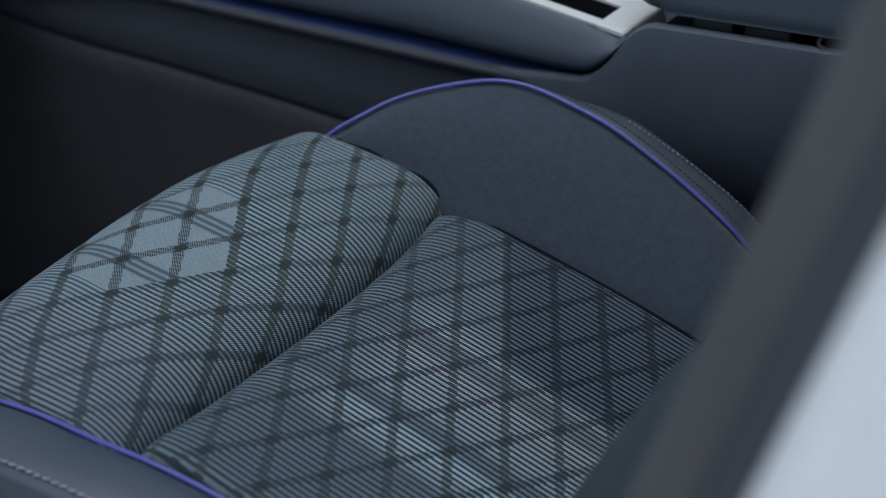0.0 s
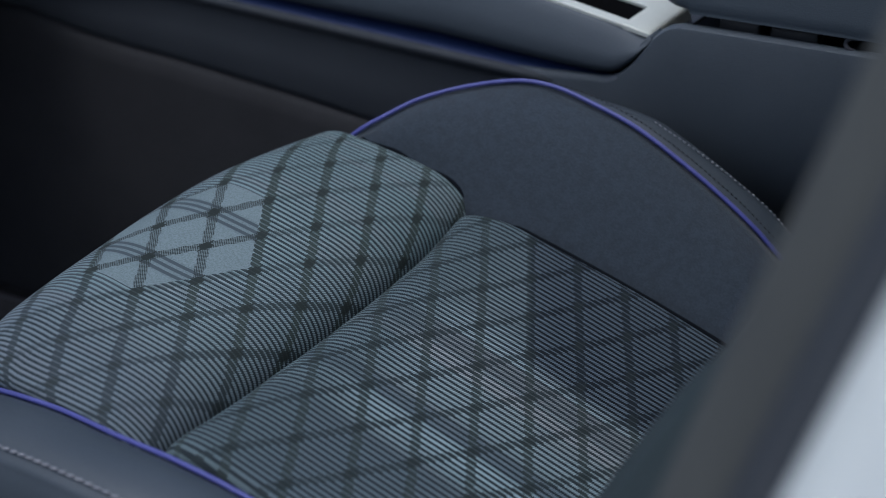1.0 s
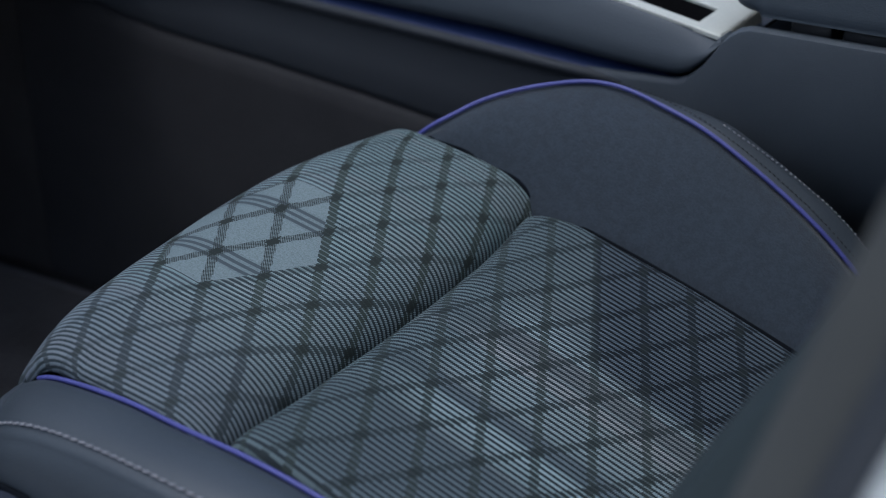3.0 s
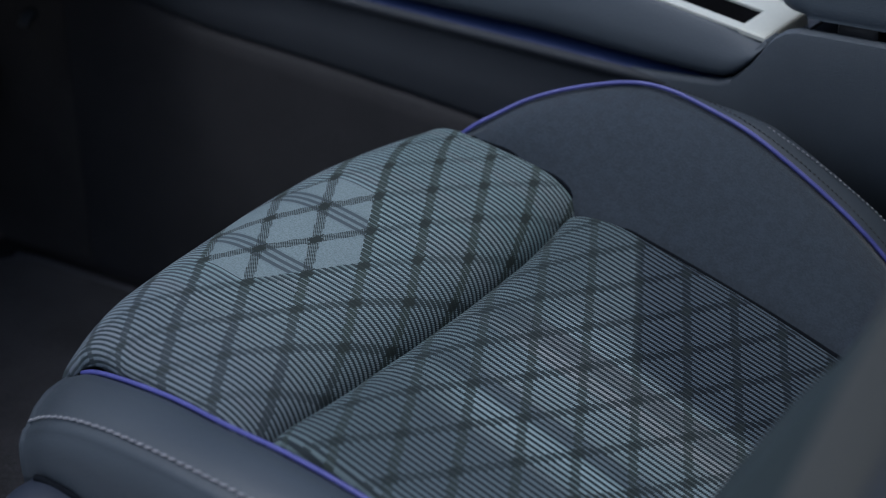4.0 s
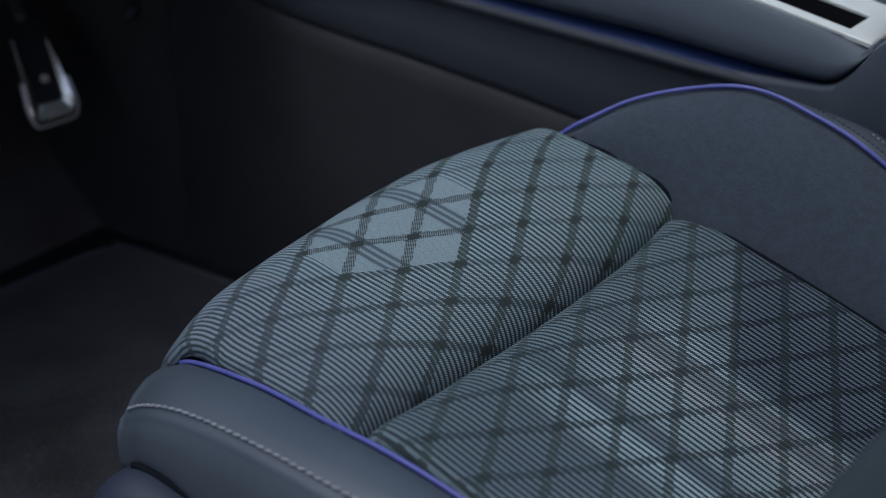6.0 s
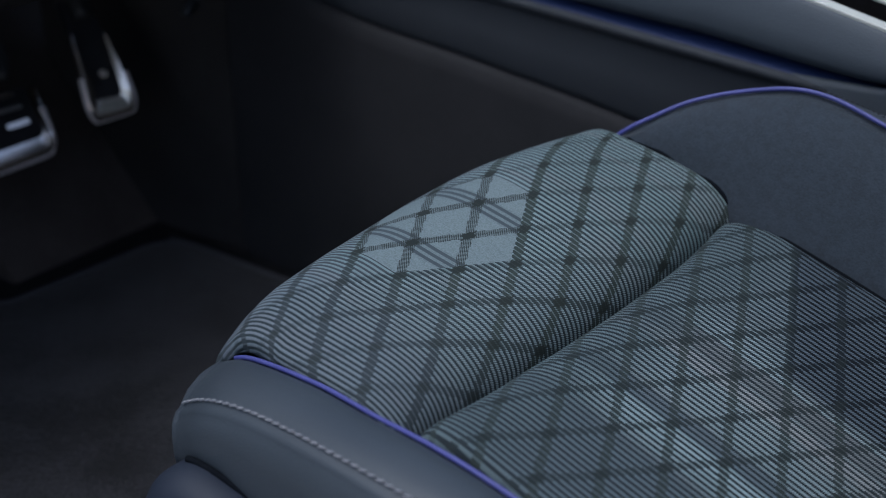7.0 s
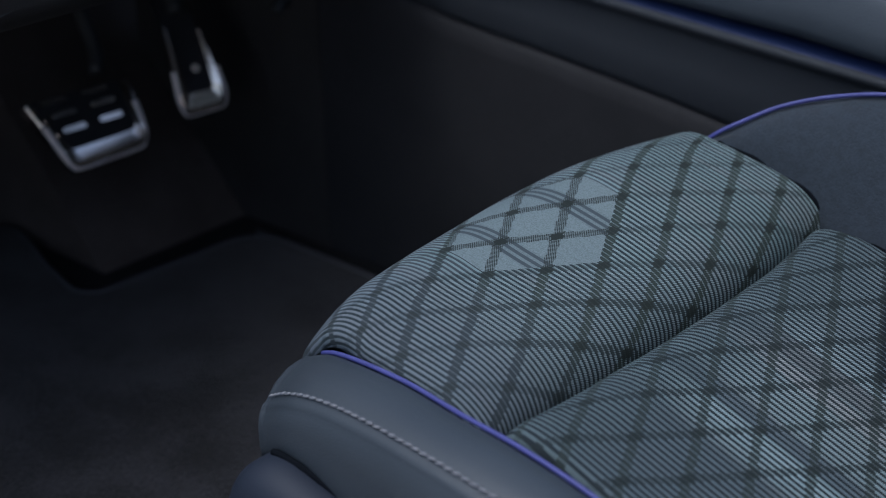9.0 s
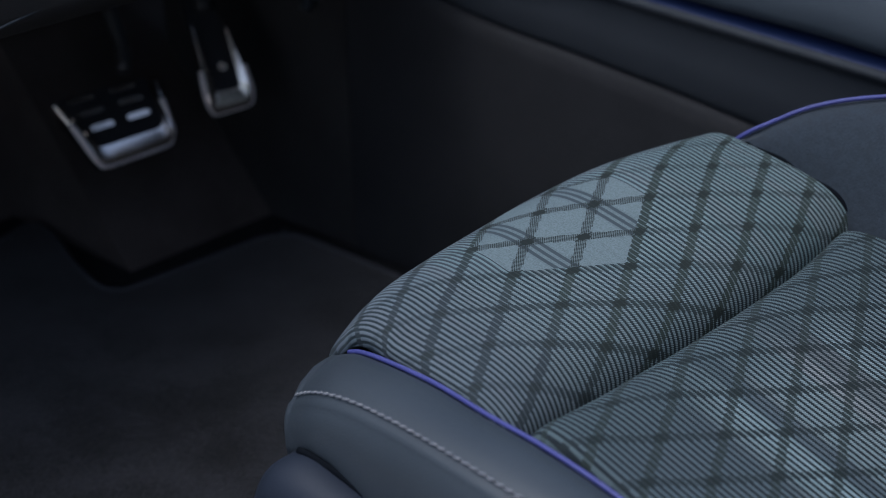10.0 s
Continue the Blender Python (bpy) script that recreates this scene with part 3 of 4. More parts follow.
# padded roll above the strip; its lower edge sweeps up to a rounded end
def roll_row(x, inset=0.0):
    lo = float(np.interp(x, [-0.43, -0.34, -0.211, -0.113, -0.089, -0.065, -0.051, -0.042, -0.0352, -0.0287, -0.0203, -0.0186], [0.5575, 0.5540, 0.5505, 0.5435, 0.5422, 0.5414, 0.5421, 0.5455, 0.5512, 0.5577, 0.5697, 0.5725]))
    hi = top_z(x) - 0.0004 - 0.0030 * min(max((x + 0.060) / 0.03, 0), 1)
    h = max(hi - lo, 0.0005)
    prof = [(0.330, lo + 0.25 * h), (0.312, lo + 0.05 * h), (0.303, lo), (0.2985, lo + 0.07 * h), (0.2962, lo + 0.20 * h), (0.2985, lo + 0.48 * h), (0.3035, lo + 0.78 * h), (0.3070, lo + 0.92 * h), (0.3100, hi), (0.3160, hi - 0.001)]
    return [(x, y + inset * (0.33 - y) / 0.034, z) for y, z in prof]


ENDS = [(-0.051, 0.0), (-0.0465, 0.0002), (-0.042, 0.0005), (-0.0385, 0.0009), (-0.0352, 0.0014), (-0.032, 0.0022), (-0.0287, 0.0032), (-0.025, 0.0046), (-0.0222, 0.0060), (-0.0203, 0.0075), (-0.0190, 0.0100)]
rows = [roll_row(x, 0.010 * g) for x, g in ((-0.436, 0.7), (-0.432, 0.4), (-0.426, 0.15))] + [roll_row(x) for x in np.linspace(-0.42, -0.056, 36)] + [roll_row(x, g) for x, g in ENDS]
part("padded_roll", grid(rows, thick=0.004), ROLLLEATHER, console, "padded dark leather roll")
# metal trim frame with an open slot


def trim_strip(x0, x1, y0, y1, n=14, lip=0.0016):
    rows = []
    for x in np.linspace(x0, x1, n):
        z = top_z(x)
        rows.append([(x, y0, z - 0.001), (x, y0, z + lip - 0.0005), (x, y0 + 0.0005, z + lip), (x, y1 - 0.0005, z + lip), (x, y1, z + lip - 0.0005), (x, y1, z - 0.001)])
    return grid(rows, thick=0.0015)


part("trim_rail", trim_strip(-0.42, -0.0445, 0.3095, 0.3215), SILVER, console, "satin metal rail", angle=40)
part("trim_rail", trim_strip(-0.42, -0.0445, 0.3595, 0.392), SILVER, console, "satin metal rail", angle=40)
rows = []
for x, dz in ((-0.0447, 0.0016), (-0.036, 0.0016), (-0.0235, 0.0016), (-0.0226, 0.0011), (-0.0220, -0.0008), (-0.0216, -0.004), (-0.0205, -0.009)):
    z = top_z(x) + dz
    rows.append([(x, 0.3100, z - 0.004), (x, 0.310, z - 0.0010), (x, 0.311, z), (x, 0.35, z), (x, 0.391, z), (x, 0.392, z - 0.004)])
part("end_cap", box(-0.0440, -0.0235, 0.3125, 0.392, 0.545, 0.5755), BLACK, console, "dark block under the trim end", smooth=False)
part("trim_end", grid(rows, thick=0.0015), SILVER, console, "satin metal end piece", angle=40)
TRAY = [(-0.42, 0.50), (-0.0440, 0.50), (-0.0440, 0.5625), (-0.199, 0.5907), (-0.42, 0.5907)]
part("tray", prism(TRAY, "y", 0.3218, 0.3592), BLACK, console, "black tray inside the slot", smooth=False)
for y0, y1 in ((0.3170, 0.3213), (0.3597, 0.3640)):
    part("slot_wall", prism([(-0.42, 0.50), (-0.0442, 0.50), (-0.0442, 0.5768), (-0.199, 0.6050), (-0.42, 0.6050)], "y", y0, y1), BLACK, console, "black inner wall of the slot", smooth=False)
part("console_deck", prism([(-0.60, 0.40), (-0.02, 0.40), (-0.02, 0.560), (-0.42, 0.560), (-0.60, 0.51)], "y", 0.393, 0.52), PLASTIC, console, smooth=False)
# rear side panel in grained leather, higher than the roll's end
rows = []
for x in np.r_[np.linspace(-0.215, -0.065, 30), np.linspace(-0.062, 0.008, 57), np.linspace(0.02, 0.62, 30)]:
    top = np.interp(x, [-0.215, -0.16, -0.125, -0.10, -0.080, -0.065, -0.0525, -0.0425, -0.0362, -0.0297, -0.0212, -0.0160, -0.0105, -0.003, 0.0051, 0.0226], [0.5345, 0.5345, 0.5350, 0.536, 0.5374, 0.5382, 0.5392, 0.5433, 0.5488, 0.5554, 0.5673, 0.5755, 0.5815, 0.587, 0.5895, 0.5898])
    fade = min(max((x + 0.06) / 0.06, 0), 1)
    zl = 0.33
    ease = min(max((x + 0.215) / 0.115, 0), 1)
    ease = ease * ease * (3 - 2 * ease)
    sink = 0.004 * (1 - ease)
    hollow = 0.16 * min(max((x + 0.080) / 0.15, 0), 1)
    rows.append([(x, 0.3045 + sink + hollow - 0.002 * ease, zl)] + [(x, 0.3045 + sink + hollow * (1 - s) ** 2.6 - 0.002 * ease - (0.0030 * ease + 0.0035 * fade) * s, zl + (top - 0.006 - zl) * s) for s in (0.15, 0.3, 0.4, 0.5, 0.6, 0.7, 0.8, 0.9, 1.0)] + [(x, 0.3040 + sink - 0.0042 * ease - 0.0033 * fade, top - 0.002), (x, 0.305 - 0.002 * ease, top), (x, 0.3075, top - 0.001), (x, 0.310, top - 0.005), (x, 0.312, top - 0.014)])
part("rear_side", grid(rows, thick=0.004), REARGRAIN, console, "grained dark grey rear side", angle=60)
part("inner_well", box(0.0, 0.60, 0.340, 0.50, 0.535, 0.575), BLACK, console, "black recess under the armrest", smooth=False)

armrest = thing("armrest", "padded dark grey leather armrest on the console", "armrest")
arm_out = round_corners([(-0.018, 0.300), (0.56, 0.300), (0.56, 0.50), (-0.018, 0.50)], 0.03)
part("cushion", prism(arm_out, "z", 0.5985, 0.668, 0.012, 4), ARMLEATHER, armrest, angle=60)
stitches("stitch", [(0.10, 0.307, 0.6685), (0.30, 0.307, 0.6685), (0.54, 0.307, 0.6685)], 0.006, 0.0046, 0.0008, THREAD, armrest)
part("hinge_block", box(0.030, 0.062, 0.312, 0.33, 0.574, 0.596, 0.004), PLASTIC, armrest, "dark hinge block under the armrest", angle=40)
part("hinge_block", box(0.068, 0.105, 0.314, 0.33, 0.574, 0.594, 0.004), PLASTIC, armrest, "dark hinge block under the armrest", angle=40)
part("hook", tube([(0.1365, 0.303, 0.5985), (0.1300, 0.303, 0.5975), (0.1275, 0.303, 0.5935), (0.1300, 0.303, 0.5900), (0.1345, 0.304, 0.5885)], 0.0017, 8, 20), BINDING, armrest, "dark curved hook")
knob = thing("side_hook", "small dark plastic hook on the console side", "hook")
part("peg", tube([(-0.793, 0.304, 0.467), (-0.793, 0.290, 0.464), (-0.793, 0.284, 0.456)], 0.006, 10, 12), SOFT, knob)

# ---- driver's seat ----
seat = thing("car_seat", "grey ribbed cloth car seat with dark bolsters and blue piping", "car seat")


def main_z(x, y):
    return 0.45 - 0.314 * x + 0.214 * y * y - 0.35 * x * x


# main pad: from the groove back to the backrest
Y0, Y1 = -0.203, 0.165
ys = np.r_[np.linspace(Y0, Y0 + 0.03, 8)[:-1], np.linspace(Y0 + 0.03, Y1 - 0.03, 26), np.linspace(Y1 - 0.03, Y1, 8)[1:]]
front = [(-0.104, 0.052), (-0.1035, 0.040), (-0.102, 0.030), (-0.098, 0.0215), (-0.093, 0.0155), (-0.087, 0.0105), (-0.080, 0.0065), (-0.072, 0.0033), (-0.063, 0.0010)]
xs = front + [(x, 0.0) for x in np.linspace(-0.053, 0.26, 34)]
rows, uvs, along = [], [], None
base = [np.array((x, main_z(x, 0) - d)) for x, d in xs]
arc = np.r_[0, np.cumsum([np.linalg.norm(b - a) for a, b in zip(base, base[1:])])]
k0 = int(np.argmin([abs(x) for x, d in xs]))
arc -= arc[k0] - xs[k0][0] * 1.048
for (x, d), s in zip(xs, arc):
    row, uvr = [], []
    for y in ys:
        e = min((y - Y0) / 0.014, (Y1 - y) / 0.013)
        side = (0.018 if y > 0 else 0.010) * (1 - math.sqrt(max(0.0, 1 - (1 - e) ** 2))) if e < 1 else 0.0
        soft = 0.0012 * noise.noise((x * 14, y * 14, 3.1))
        ends = 1.0 - 0.42 * min(max((abs(y + 0.01) - 0.10) / 0.07, 0), 1)
        row.append((x + 0.010 * max(0.0, -(y + 0.10) / 0.09) * (d > 0) * min(1, d / 0.02), y, main_z(x, y) - d * ends - side + soft))
        uvr.append((y - 0.0007 - 0.0028 * y + 0.041 * s + 0.0747 * y * y + 0.0269 * y * s - 0.322 * s * s, s + 0.0005 - 0.0033 * y - 0.0103 * s))
    rows.append(row)
    uvs.append(uvr)
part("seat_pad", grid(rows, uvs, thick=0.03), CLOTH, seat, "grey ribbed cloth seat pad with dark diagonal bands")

# thigh pad: a thick roll in front, wrapped in the same cloth
T_PROF = spline([(-0.1025, 0.430), (-0.1028, 0.448), (-0.1048, 0.4605), (-0.1125, 0.4725), (-0.1295, 0.4838), (-0.157, 0.4920), (-0.190, 0.4985), (-0.218, 0.5035), (-0.241, 0.5025), (-0.261, 0.4945), (-0.277, 0.479), (-0.285, 0.457), (-0.266, 0.408), (-0.235, 0.370)], 64)
t_arc = np.r_[0, np.cumsum(np.linalg.norm(np.diff(T_PROF, axis=0), axis=1))]
S0 = float(np.interp(0.19066, -T_PROF[:36, 0], t_arc[:36]))
TY0, TY1 = -0.2012, 0.1885
ys = np.r_[np.linspace(TY0, TY0 + 0.04, 12)[:-1], np.linspace(TY0 + 0.04, TY1 - 0.04, 24), np.linspace(TY1 - 0.04, TY1, 12)[1:]]
cen = np.array((-0.19, 0.44))


# the cloth is pulled a little out of square over the pad
def stretch_across(a, l):
    return 0.0029 + 0.0015 * a + 0.0242 * l - 0.1785 * a * a + 0.1415 * a * l + 0.0082 * l * l + 0.6335 * a ** 3 - 1.0919 * max(-0.1 - a, 0) ** 2


def stretch_along(a, l):
    return 0.0003 + 0.0087 * a - 0.0432 * l - 0.0463 * a * a - 0.0016 * a * l + 0.1146 * l * l - 0.4815 * a ** 3 + 0.9159 * max(-0.1 - a, 0) ** 2


rows, uvs = [], []
for (x, z), s in zip(T_PROF, t_arc):
    row, uvr = [], []
    for y in ys:
        e0, e1 = (y - TY0) / 0.006, (TY1 - y) / 0.016
        side = 0.0150 * (max(0.0, -0.142 - y) / 0.059) ** 2
        if e0 < 1:
            side += 0.010 * (1 - math.sqrt(max(0.0, 1 - (1 - e0) ** 2)))
        if e1 < 1:
            side = max(side, 0.018 * (1 - math.sqrt(max(0.0, 1 - (1 - e1) ** 2))))
        v = np.array((x, z)) - cen
        v = v / np.linalg.norm(v)
        soft = 0.001 * noise.noise((x * 14, y * 14, 7.7))
        taper = (0.030 * max(0.0, (y - 0.02) / 0.16) ** 1.5 + 0.0235 * max(0.0, (0.0 - y) / 0.20) ** 1.25) * min(max((-0.20 - x) / 0.07, 0), 1)
        row.append((x - v[0] * side * 0.6 * (x < -0.2) + taper, y, z - abs(v[1]) * side + soft + 0.0048 * max(0.0, (y - 0.03) / 0.15) + 0.0038 * math.exp(-((y - 0.07) / 0.06) ** 2) * min(max((-0.14 - x) / 0.05, 0), 1) - 0.0035 * (max(0.0, y - 0.12) / 0.065) ** 2 * min(max((-0.185 - x) / 0.04, 0), 1) - 0.0035 * max(0.0, (-0.09 - y) / 0.11) ** 1.2 * min(max((-0.18 - x) / 0.07, 0), 1)))
        # lattice of this piece of cloth, counted from one crossing in the pale block
        uvr.append([y + 0.0206, -(s - S0)])
    k = len(ys) // 2
    for d in (-1, 1):
        c = k + d
        while 0 <= c < len(ys):
            (_, y1, z1), (_, y2, z2) = row[c - d], row[c]
            uvr[c][0] = uvr[c - d][0] + d * math.hypot(y2 - y1, z2 - z1)
            c += d
    rows.append(row)
    uvs.append([(a + stretch_across(a, l), l + stretch_along(a, l)) for a, l in uvr])
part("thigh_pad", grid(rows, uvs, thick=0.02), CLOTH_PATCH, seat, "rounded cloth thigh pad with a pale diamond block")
thigh_rows = rows
hem = [tuple(Vector(rows[k][0]) + Vector((-0.0005, -0.0008, 0.0))) for k in range(42, 58, 2)]
part("hem", tube(hem, 0.0019, 6, 30), GREYTHREAD, seat, "cloth hem at the pad's corner")

# dark tubes standing in for the shadow where the two pads meet the far bolster
part("seam", tube([(x, 0.1690, main_z(x, 0.158) - 0.0124 - 0.010 * max(0.0, (-0.062 - x) / 0.014)) for x in np.linspace(-0.076, 0.24, 40)], 0.0046, 8, 60), SEAMSHADE, seat, "dark line put in for the shadow along the pad's edge")

# far bolster: suede inner face, blue piping, leather outside
FAR = [(-0.262, 0.176, 0.430), (-0.245, 0.180, 0.462), (-0.205, 0.183, 0.503), (-0.184, 0.195, 0.518), (-0.163, 0.210, 0.530), (-0.133, 0.225, 0.540), (-0.094, 0.235, 0.5485), (-0.065, 0.240, 0.547),
       (-0.033, 0.240, 0.539), (-0.001, 0.240, 0.528), (0.031, 0.240, 0.511), (0.062, 0.240, 0.492), (0.089, 0.240, 0.473), (0.110, 0.240, 0.455), (0.16, 0.238, 0.41), (0.24, 0.235, 0.345)]
far = spline(FAR, 70)


def seam_at(x):
    f = min(max((x + 0.13) / 0.06, 0), 1)
    z = np.interp(x, [-0.26, -0.20, -0.15, -0.115, -0.085, -0.06], [0.445, 0.490, 0.476, 0.468, 0.466, 0.4650]) if x < -0.06 else main_z(x, 0.158) - 0.0095
    return 0.176 * (1 - f) + 0.1735 * f, z


rows = []
for x, y, z in far:
    sy, sz = seam_at(x)
    sz = min(sz, z - 0.006)
    if x < -0.19:
        sy, sz = sy - 0.01, min(sz, z - 0.02) - 0.4 * (-0.19 - x)
    row = [(x, sy - 0.004, sz - 0.030), (x, sy - 0.0022, sz - 0.012), (x, sy - 0.0015, sz - 0.004)]
    for s in np.linspace(0, 1, 12):
        bulge = 0.010 * math.sin(math.pi * s) * min(1.0, (z - sz) / 0.05)
        dent = 0.0015 * noise.noise((x * 16, s * 2.5, 1.3))
        base_y = sy + (0.1745 - sy) * min(1.0, s * 2.5)
        row.append((x, base_y + (y - base_y) * s - 0.35 * bulge, sz + (z - 0.002 - sz) * s + bulge + dent))
    rows.append(row)
part("inner_bolster", grid(rows, thick=0.012), SUEDE, seat, "charcoal suede inner bolster")


def suede_z(x, y):
    r = min(rows, key=lambda row: abs(row[0][0] - x))
    return float(np.interp(y, [p[1] for p in r], [p[2] for p in r])) if y > r[0][1] else 0.0


# the thigh pad's shadow tube lies where its cloth dips under the suede
dips = [next((p for p in r if p[1] > 0.15 and suede_z(p[0], p[1]) > p[2]), None) for r in thigh_rows[4:40]]
dips = [(x, 0.1805 + 0.4 * (y - 0.1805), z + 0.0008) for x, y, z in (p for p in dips if p) if x > -0.199]
part("seam", tube(dips[::3] + dips[-1:], 0.0020, 8, 60), SEAMSHADE, seat, "dark line put in for the shadow along the pad's edge")
rows = []
for x, y, z in far:
    g = min(max((x + 0.22) / 0.10, 0.15), 1)
    up = min(max((x + 0.07) / 0.08, 0), 1)
    dn, up2 = 1.0 - up, min(max(x / 0.10, 0), 1)
    rows.append([(x, y - 0.002, z - 0.006), (x, y + 0.002, z - 0.0008), (x, y + 0.008 * g, z + 0.0012 - 0.003 * dn), (x, y + 0.016 * g, z + 0.004 * up - 0.007 * dn), (x, y + 0.024 * g, z + 0.0025 * up + 0.0038 * up2 - 0.012 * dn), (x, y + 0.032 * g, z - 0.005 * up + 0.006 * up2 - 0.019 * dn),
                 (x, y + 0.042 * g, z - 0.016 * up - 0.028 * dn), (x, y + 0.048 * g, z - 0.022 - 0.02 * dn), (x, y + 0.050 * g, z - 0.07), (x, y + 0.042 * g, z - 0.13)])
outer = part("outer_bolster", grid(rows, thick=0.008, front=(0, 1, 1)), LEATHER, seat, "dark leather outer bolster")
part("piping", tube([tuple(p + np.array((0, -0.0014, 0.0009))) for p in far[6:]], 0.0018, 8, 110), PIPING, seat, "bright blue piping")
line = [tuple(p + np.array((0.0, 0.015 + 0.0095 * min(max(p[0] / 0.10, 0), 1), 0.0040 + 0.0028 * min(max(p[0] / 0.10, 0), 1)))) for p in far if p[0] > 0.0]
seam_line = [tuple(p + np.array((0.0, 0.0085, 0.0022 - 0.0018 * min(max((-p[0] + 0.02) / 0.08, 0), 1)))) for p in far if p[0] > -0.08]
stitches("seam_stitch", seam_line[::4], 0.0042, 0.0032, 0.00045, RUBBER, outer)
stitches("stitch", line[::4], 0.0042, 0.0030, 0.0007, THREAD, outer)

# near bolster in leather with piping and a pale saddle seam
NEAR = [(-0.2385, -0.2015, 0.4670), (-0.216, -0.2015, 0.4755), (-0.160, -0.205, 0.480), (-0.110, -0.212, 0.481), (-0.061, -0.218, 0.482), (-0.012, -0.222, 0.477), (0.06, -0.226, 0.462), (0.14, -0.228, 0.440), (0.24, -0.23, 0.40)]
SADDLE = [(-0.236, -0.243, 0.456), (-0.208, -0.250, 0.472), (-0.177, -0.253, 0.480), (-0.138, -0.2575, 0.4845), (-0.093, -0.2625, 0.4862), (-0.050, -0.266, 0.485), (0.0, -0.266, 0.480), (0.06, -0.268, 0.468), (0.14, -0.27, 0.445), (0.24, -0.272, 0.405)]
nearc, seamc = spline(NEAR, 60), spline(SADDLE, 60)
BASE = [(-0.24, 0.432), (-0.214, 0.440), (-0.185, 0.439), (-0.157, 0.431), (0.0, 0.40), (0.3, 0.34)]


def near_row(p, s, drop=0.0, inset=0.0, crease=1.0):
    (x, y, z), (sx, sy, szz) = p, s
    low = np.interp(sx, [b[0] for b in BASE], [b[1] for b in BASE]) - 0.005 - 0.010 * min(max((-0.19 - sx) / 0.04, 0), 1)
    pts = [(x, y + 0.022, z - 0.055), (x, y + 0.004, z - 0.010), (x, y, z - 0.002), (x, y - 0.004, z + 0.0015)]
    for f in (0.25, 0.5, 0.75):
        pts.append((x + (sx - x) * f, y + (sy - y) * f, z + (szz - z) * f + 0.007 * math.sin(math.pi * f)))
    pts += [(sx, sy + 0.003, szz + 0.0022), (sx, sy, szz - 0.0005), (sx, sy - 0.003, szz - 0.0015), (sx, sy - 0.0058 + 0.0002 * crease, szz - 0.0045), (sx, sy - 0.0070 + 0.0012 * crease, szz - 0.0062), (sx, sy - 0.0078, szz - 0.0078), (sx, sy - 0.0100, szz * 0.6 + low * 0.4), (sx, sy - 0.0108, low + 0.010), (sx, sy - 0.0095, low + 0.003), (sx, sy - 0.004, low), (sx, sy + 0.01, low - 0.006)]
    c = Vector((x, (y + sy) / 2, 0.42))
    return [(px - inset * (0.25 + 0.95 * min(max((pz - 0.434) / 0.030, 0), 1)) + 0.0025 * (1 - min(max((pz - 0.434) / 0.030, 0), 1)) * min(max((-0.195 - px) / 0.041, 0), 1), c.y + (py - c.y) * (1 - 3.0 * drop), pz - drop * max(0.0, (pz - 0.41)) * 8) for px, py, pz in pts]


rows = [near_row(nearc[0], seamc[0], d, i, 0.0) for d, i in [(0.060 * (1 - math.cos(a)), 0.0085 * math.sin(a)) for a in np.linspace(math.pi / 2, 0.08, 16)]]
rows += [near_row(p, s) for p, s in zip(nearc, seamc)]
near_b = part("near_bolster", grid(rows, thick=0.006), LEATHER, seat, "dark grey leather bolster with a pale saddle seam")
part("piping", tube([tuple(p + np.array((0, -0.0002, 0.0011))) for p in nearc[1:]], 0.0016, 8, 110), PIPING, seat, "bright blue piping")
stitches("stitch", [tuple(p + np.array((0, 0.0006, 0.0019))) for p in seamc[:44:3]], 0.0064, 0.0074, 0.00095, THREAD, near_b, up=(0, -0.5, 0.86), slant=0.20)
front_line = [tuple(Vector(rows[1][k]) + Vector((-0.0004, -0.0006, 0))) for k in (11, 12, 13, 14)]
stitches("stitch", front_line, 0.0035, 0.0026, 0.0006, GREYTHREAD, near_b, up=(-1, 0, 0))
# front apron under the thigh pad, and the plastic shell below
rows = []
for y in np.linspace(-0.228, 0.25, 20):
    rows.append([(-0.222, y, 0.455), (-0.226, y, 0.44), (-0.229, y, 0.40), (-0.228, y, 0.36), (-0.20, y, 0.33)])
part("front_apron", grid(rows, thick=0.006), LEATHER, seat, "dark leather front apron")
shell = round_corners([(-0.263, 0.335), (-0.221, 0.446), (-0.150, 0.4315), (0.0, 0.394), (0.34, 0.32), (0.34, 0.23), (-0.26, 0.25)], [0.03, 0.035, 0.03, 0.03, 0.03, 0.03, 0.03], 14)


def cover(outline, y_in, y_out, r=0.022, n=9):
    """A moulded cover: an outline swept sideways, its outer rim rounded over."""
    pts = [np.array(p) for p in outline]
    count = len(pts)
    outw = []
    for k in range(count):
        d = pts[(k + 1) % count] - pts[k - 1]
        v = np.array((d[1], -d[0])) / max(np.linalg.norm(d), 1e-9)
        outw.append(v)
    mid = sum(pts) / count
    if sum(float(np.dot(v, p - mid)) for v, p in zip(outw, pts)) < 0:
        outw = [-v for v in outw]
    sgn = 1 if y_out > y_in else -1
    bm = bmesh.new()
    rings = [[bm.verts.new((p[0], y_in, p[1])) for p in pts]]
    for a in np.linspace(0, math.pi / 2, n):
        y = y_out - sgn * r * (1 - math.sin(a))
        rings.append([bm.verts.new((p[0] - v[0] * r * (1 - math.cos(a)), y, p[1] - v[1] * r * (1 - math.cos(a)))) for p, v in zip(pts, outw)])
    for ra, rb in zip(rings, rings[1:]):
        for k in range(count):
            bm.faces.new((ra[k], ra[(k + 1) % count], rb[(k + 1) % count], rb[k]))
    bm.faces.new(rings[-1])
    bm.faces.new(rings[0])
    bmesh.ops.recalc_face_normals(bm, faces=bm.faces[:])
    return bm


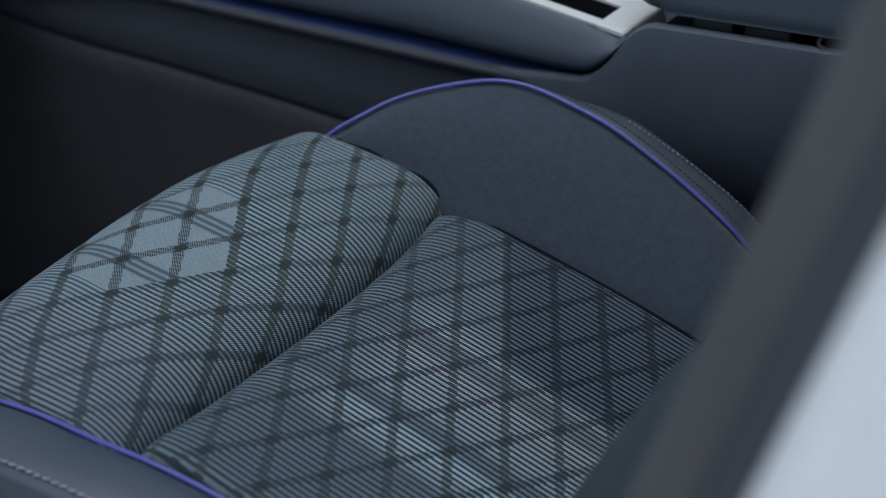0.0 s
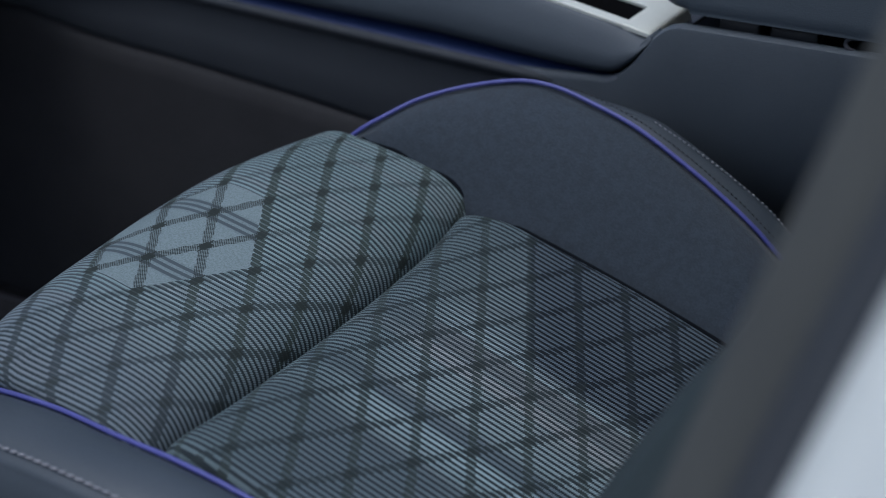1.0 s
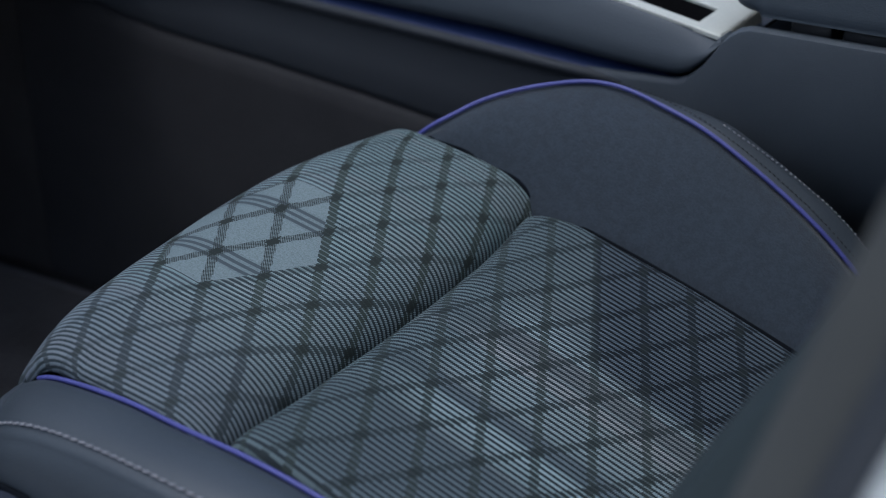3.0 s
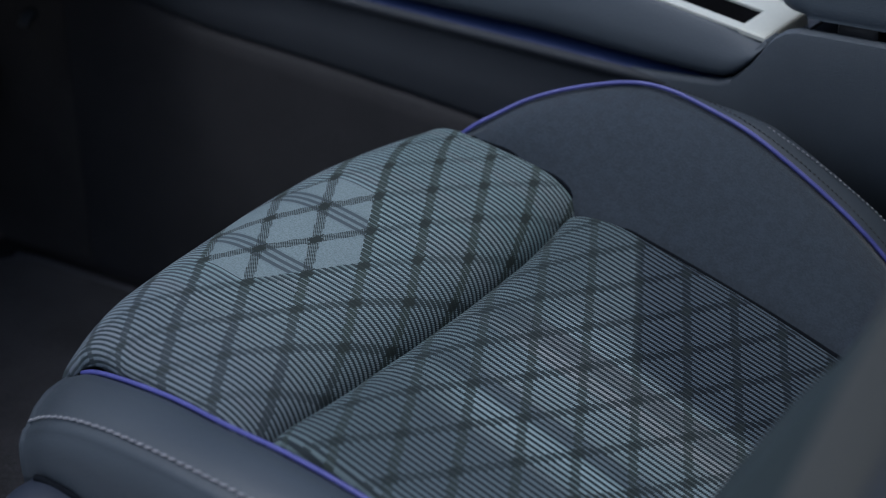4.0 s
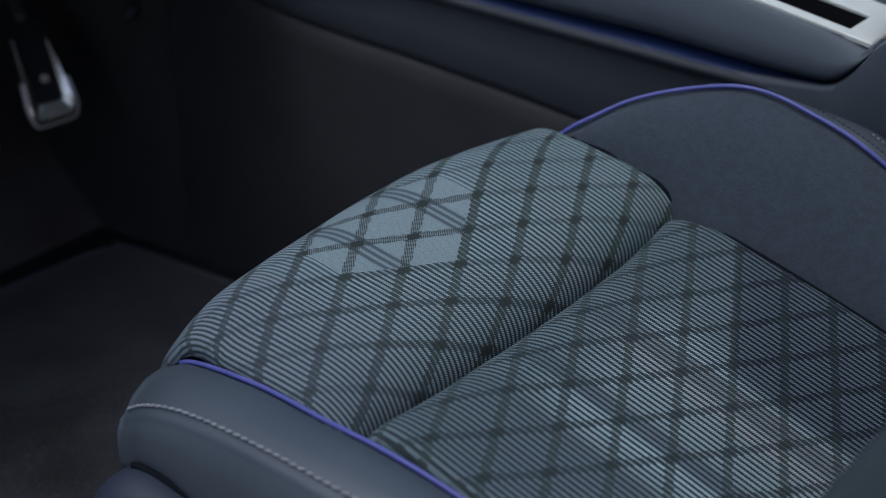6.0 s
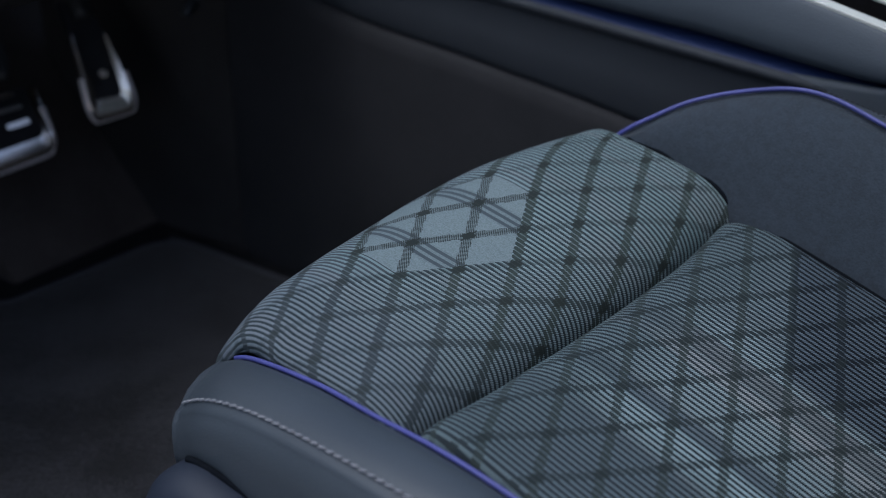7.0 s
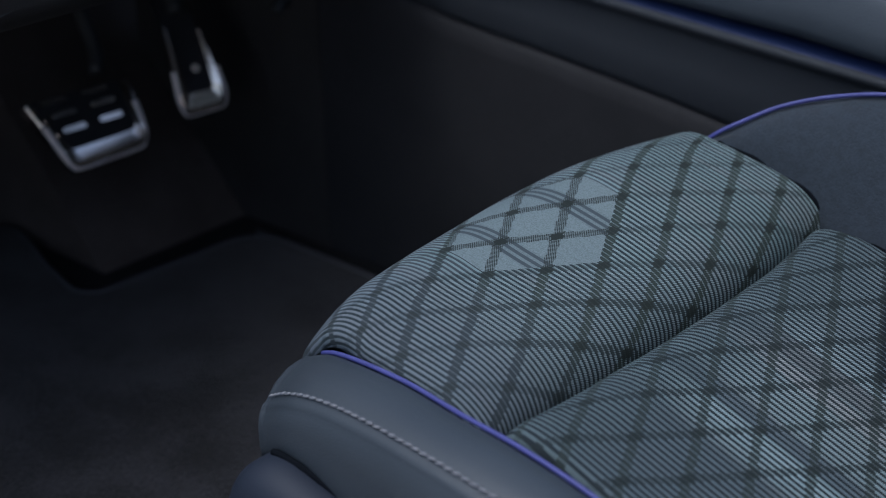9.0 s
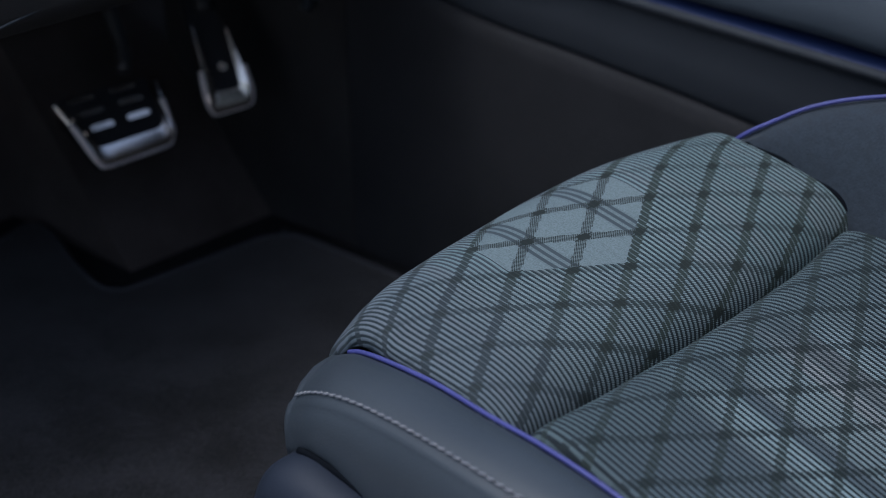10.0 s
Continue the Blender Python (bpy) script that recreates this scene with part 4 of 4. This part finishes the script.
part("base_shell", cover(shell, -0.246, -0.292), SHELL, seat, "blue-grey plastic seat base cover")
# a dark tube in place of the shade in this gap
part("seam", tube([(x, -0.2635, float(np.interp(x, [-0.236, -0.222, -0.205, -0.185, -0.150, -0.05], [0.428, 0.437, 0.440, 0.4385, 0.4315, 0.4065])) + 0.0005) for x in np.linspace(-0.211, -0.05, 24)], 0.0022, 8, 60), SEAMSHADE, seat, "dark strip put in for the shade between bolster and base cover")
part("base_shell", cover(shell, 0.252, 0.285), SHELL, seat, "blue-grey plastic seat base cover")
part("frame", box(-0.20, 0.30, -0.24, 0.24, 0.255, 0.34, 0.01), PLASTIC, seat, "black seat frame", angle=40)
for y in (-0.22, 0.22):
    part("rail", box(-0.26, 0.36, y - 0.02, y + 0.02, 0.192, 0.256, 0.004), PLASTIC, seat, "black seat rail", angle=40)


# backrest: leaning back, with side bolsters swelling forward
def back_row(h):
    x = 0.235 + 0.36 * h
    z = 0.40 + h
    crest = np.interp(z, [0.34, 0.46, 0.52, 0.564, 0.607, 0.651, 0.70, 0.78, 1.02], [0.15, 0.15, 0.167, 0.190, 0.213, 0.243, 0.261, 0.286, 0.44])
    sw = max(0.012, x + 0.02 - crest)
    w = 0.262 - 0.05 * max(h - 0.35, 0)
    pts = []
    for y, f in ((-w, -0.09), (-w - 0.012, -0.03), (-w - 0.006, 0.55), (-w + 0.015, 0.92), (-w + 0.04, 1.0), (-w + 0.07, 0.72), (-w + 0.10, 0.25), (-0.08, 0.0), (0.0, -0.01), (0.08, 0.0), (w - 0.10, 0.25), (w - 0.07, 0.72), (w - 0.04, 1.0), (w - 0.015, 0.92), (w + 0.006, 0.55), (w + 0.012, -0.03), (w, -0.09)):
        pts.append((x + 0.02 - (sw * f if f > 0 else f * 1.0), y, z))
    return pts


rows = [back_row(h) for h in np.linspace(-0.06, 0.62, 26)]
part("backrest", grid(rows, thick=0.02), BACKLEATHER, seat, "dark leather backrest with side bolsters")

# ---- door pillar beside the seat ----
pillar = thing("door_pillar", "white body pillar with dark rubber seal and grey trim", "pillar")


def leaning(x0, x1, y0, y1, bevel, seg=4):
    bm = box(x0, x1, y0, y1, -0.1, 1.2, bevel, seg)
    for v in bm.verts:
        v.co.x += 0.33 * (v.co.z - 0.755)
    return bm


part("inner_trim", leaning(0.298, 0.375, -0.432, -0.352, 0.037, 8), PILLAR, pillar, "grey pillar trim", angle=60)
part("door_seal", leaning(0.322, 0.350, -0.452, -0.425, 0.008), SOFT, pillar, "black rubber door seal", angle=60)
part("body_panel", leaning(0.335, 0.75, -0.475, -0.435, 0.015), PAINT, pillar, "white painted body panel", angle=60)
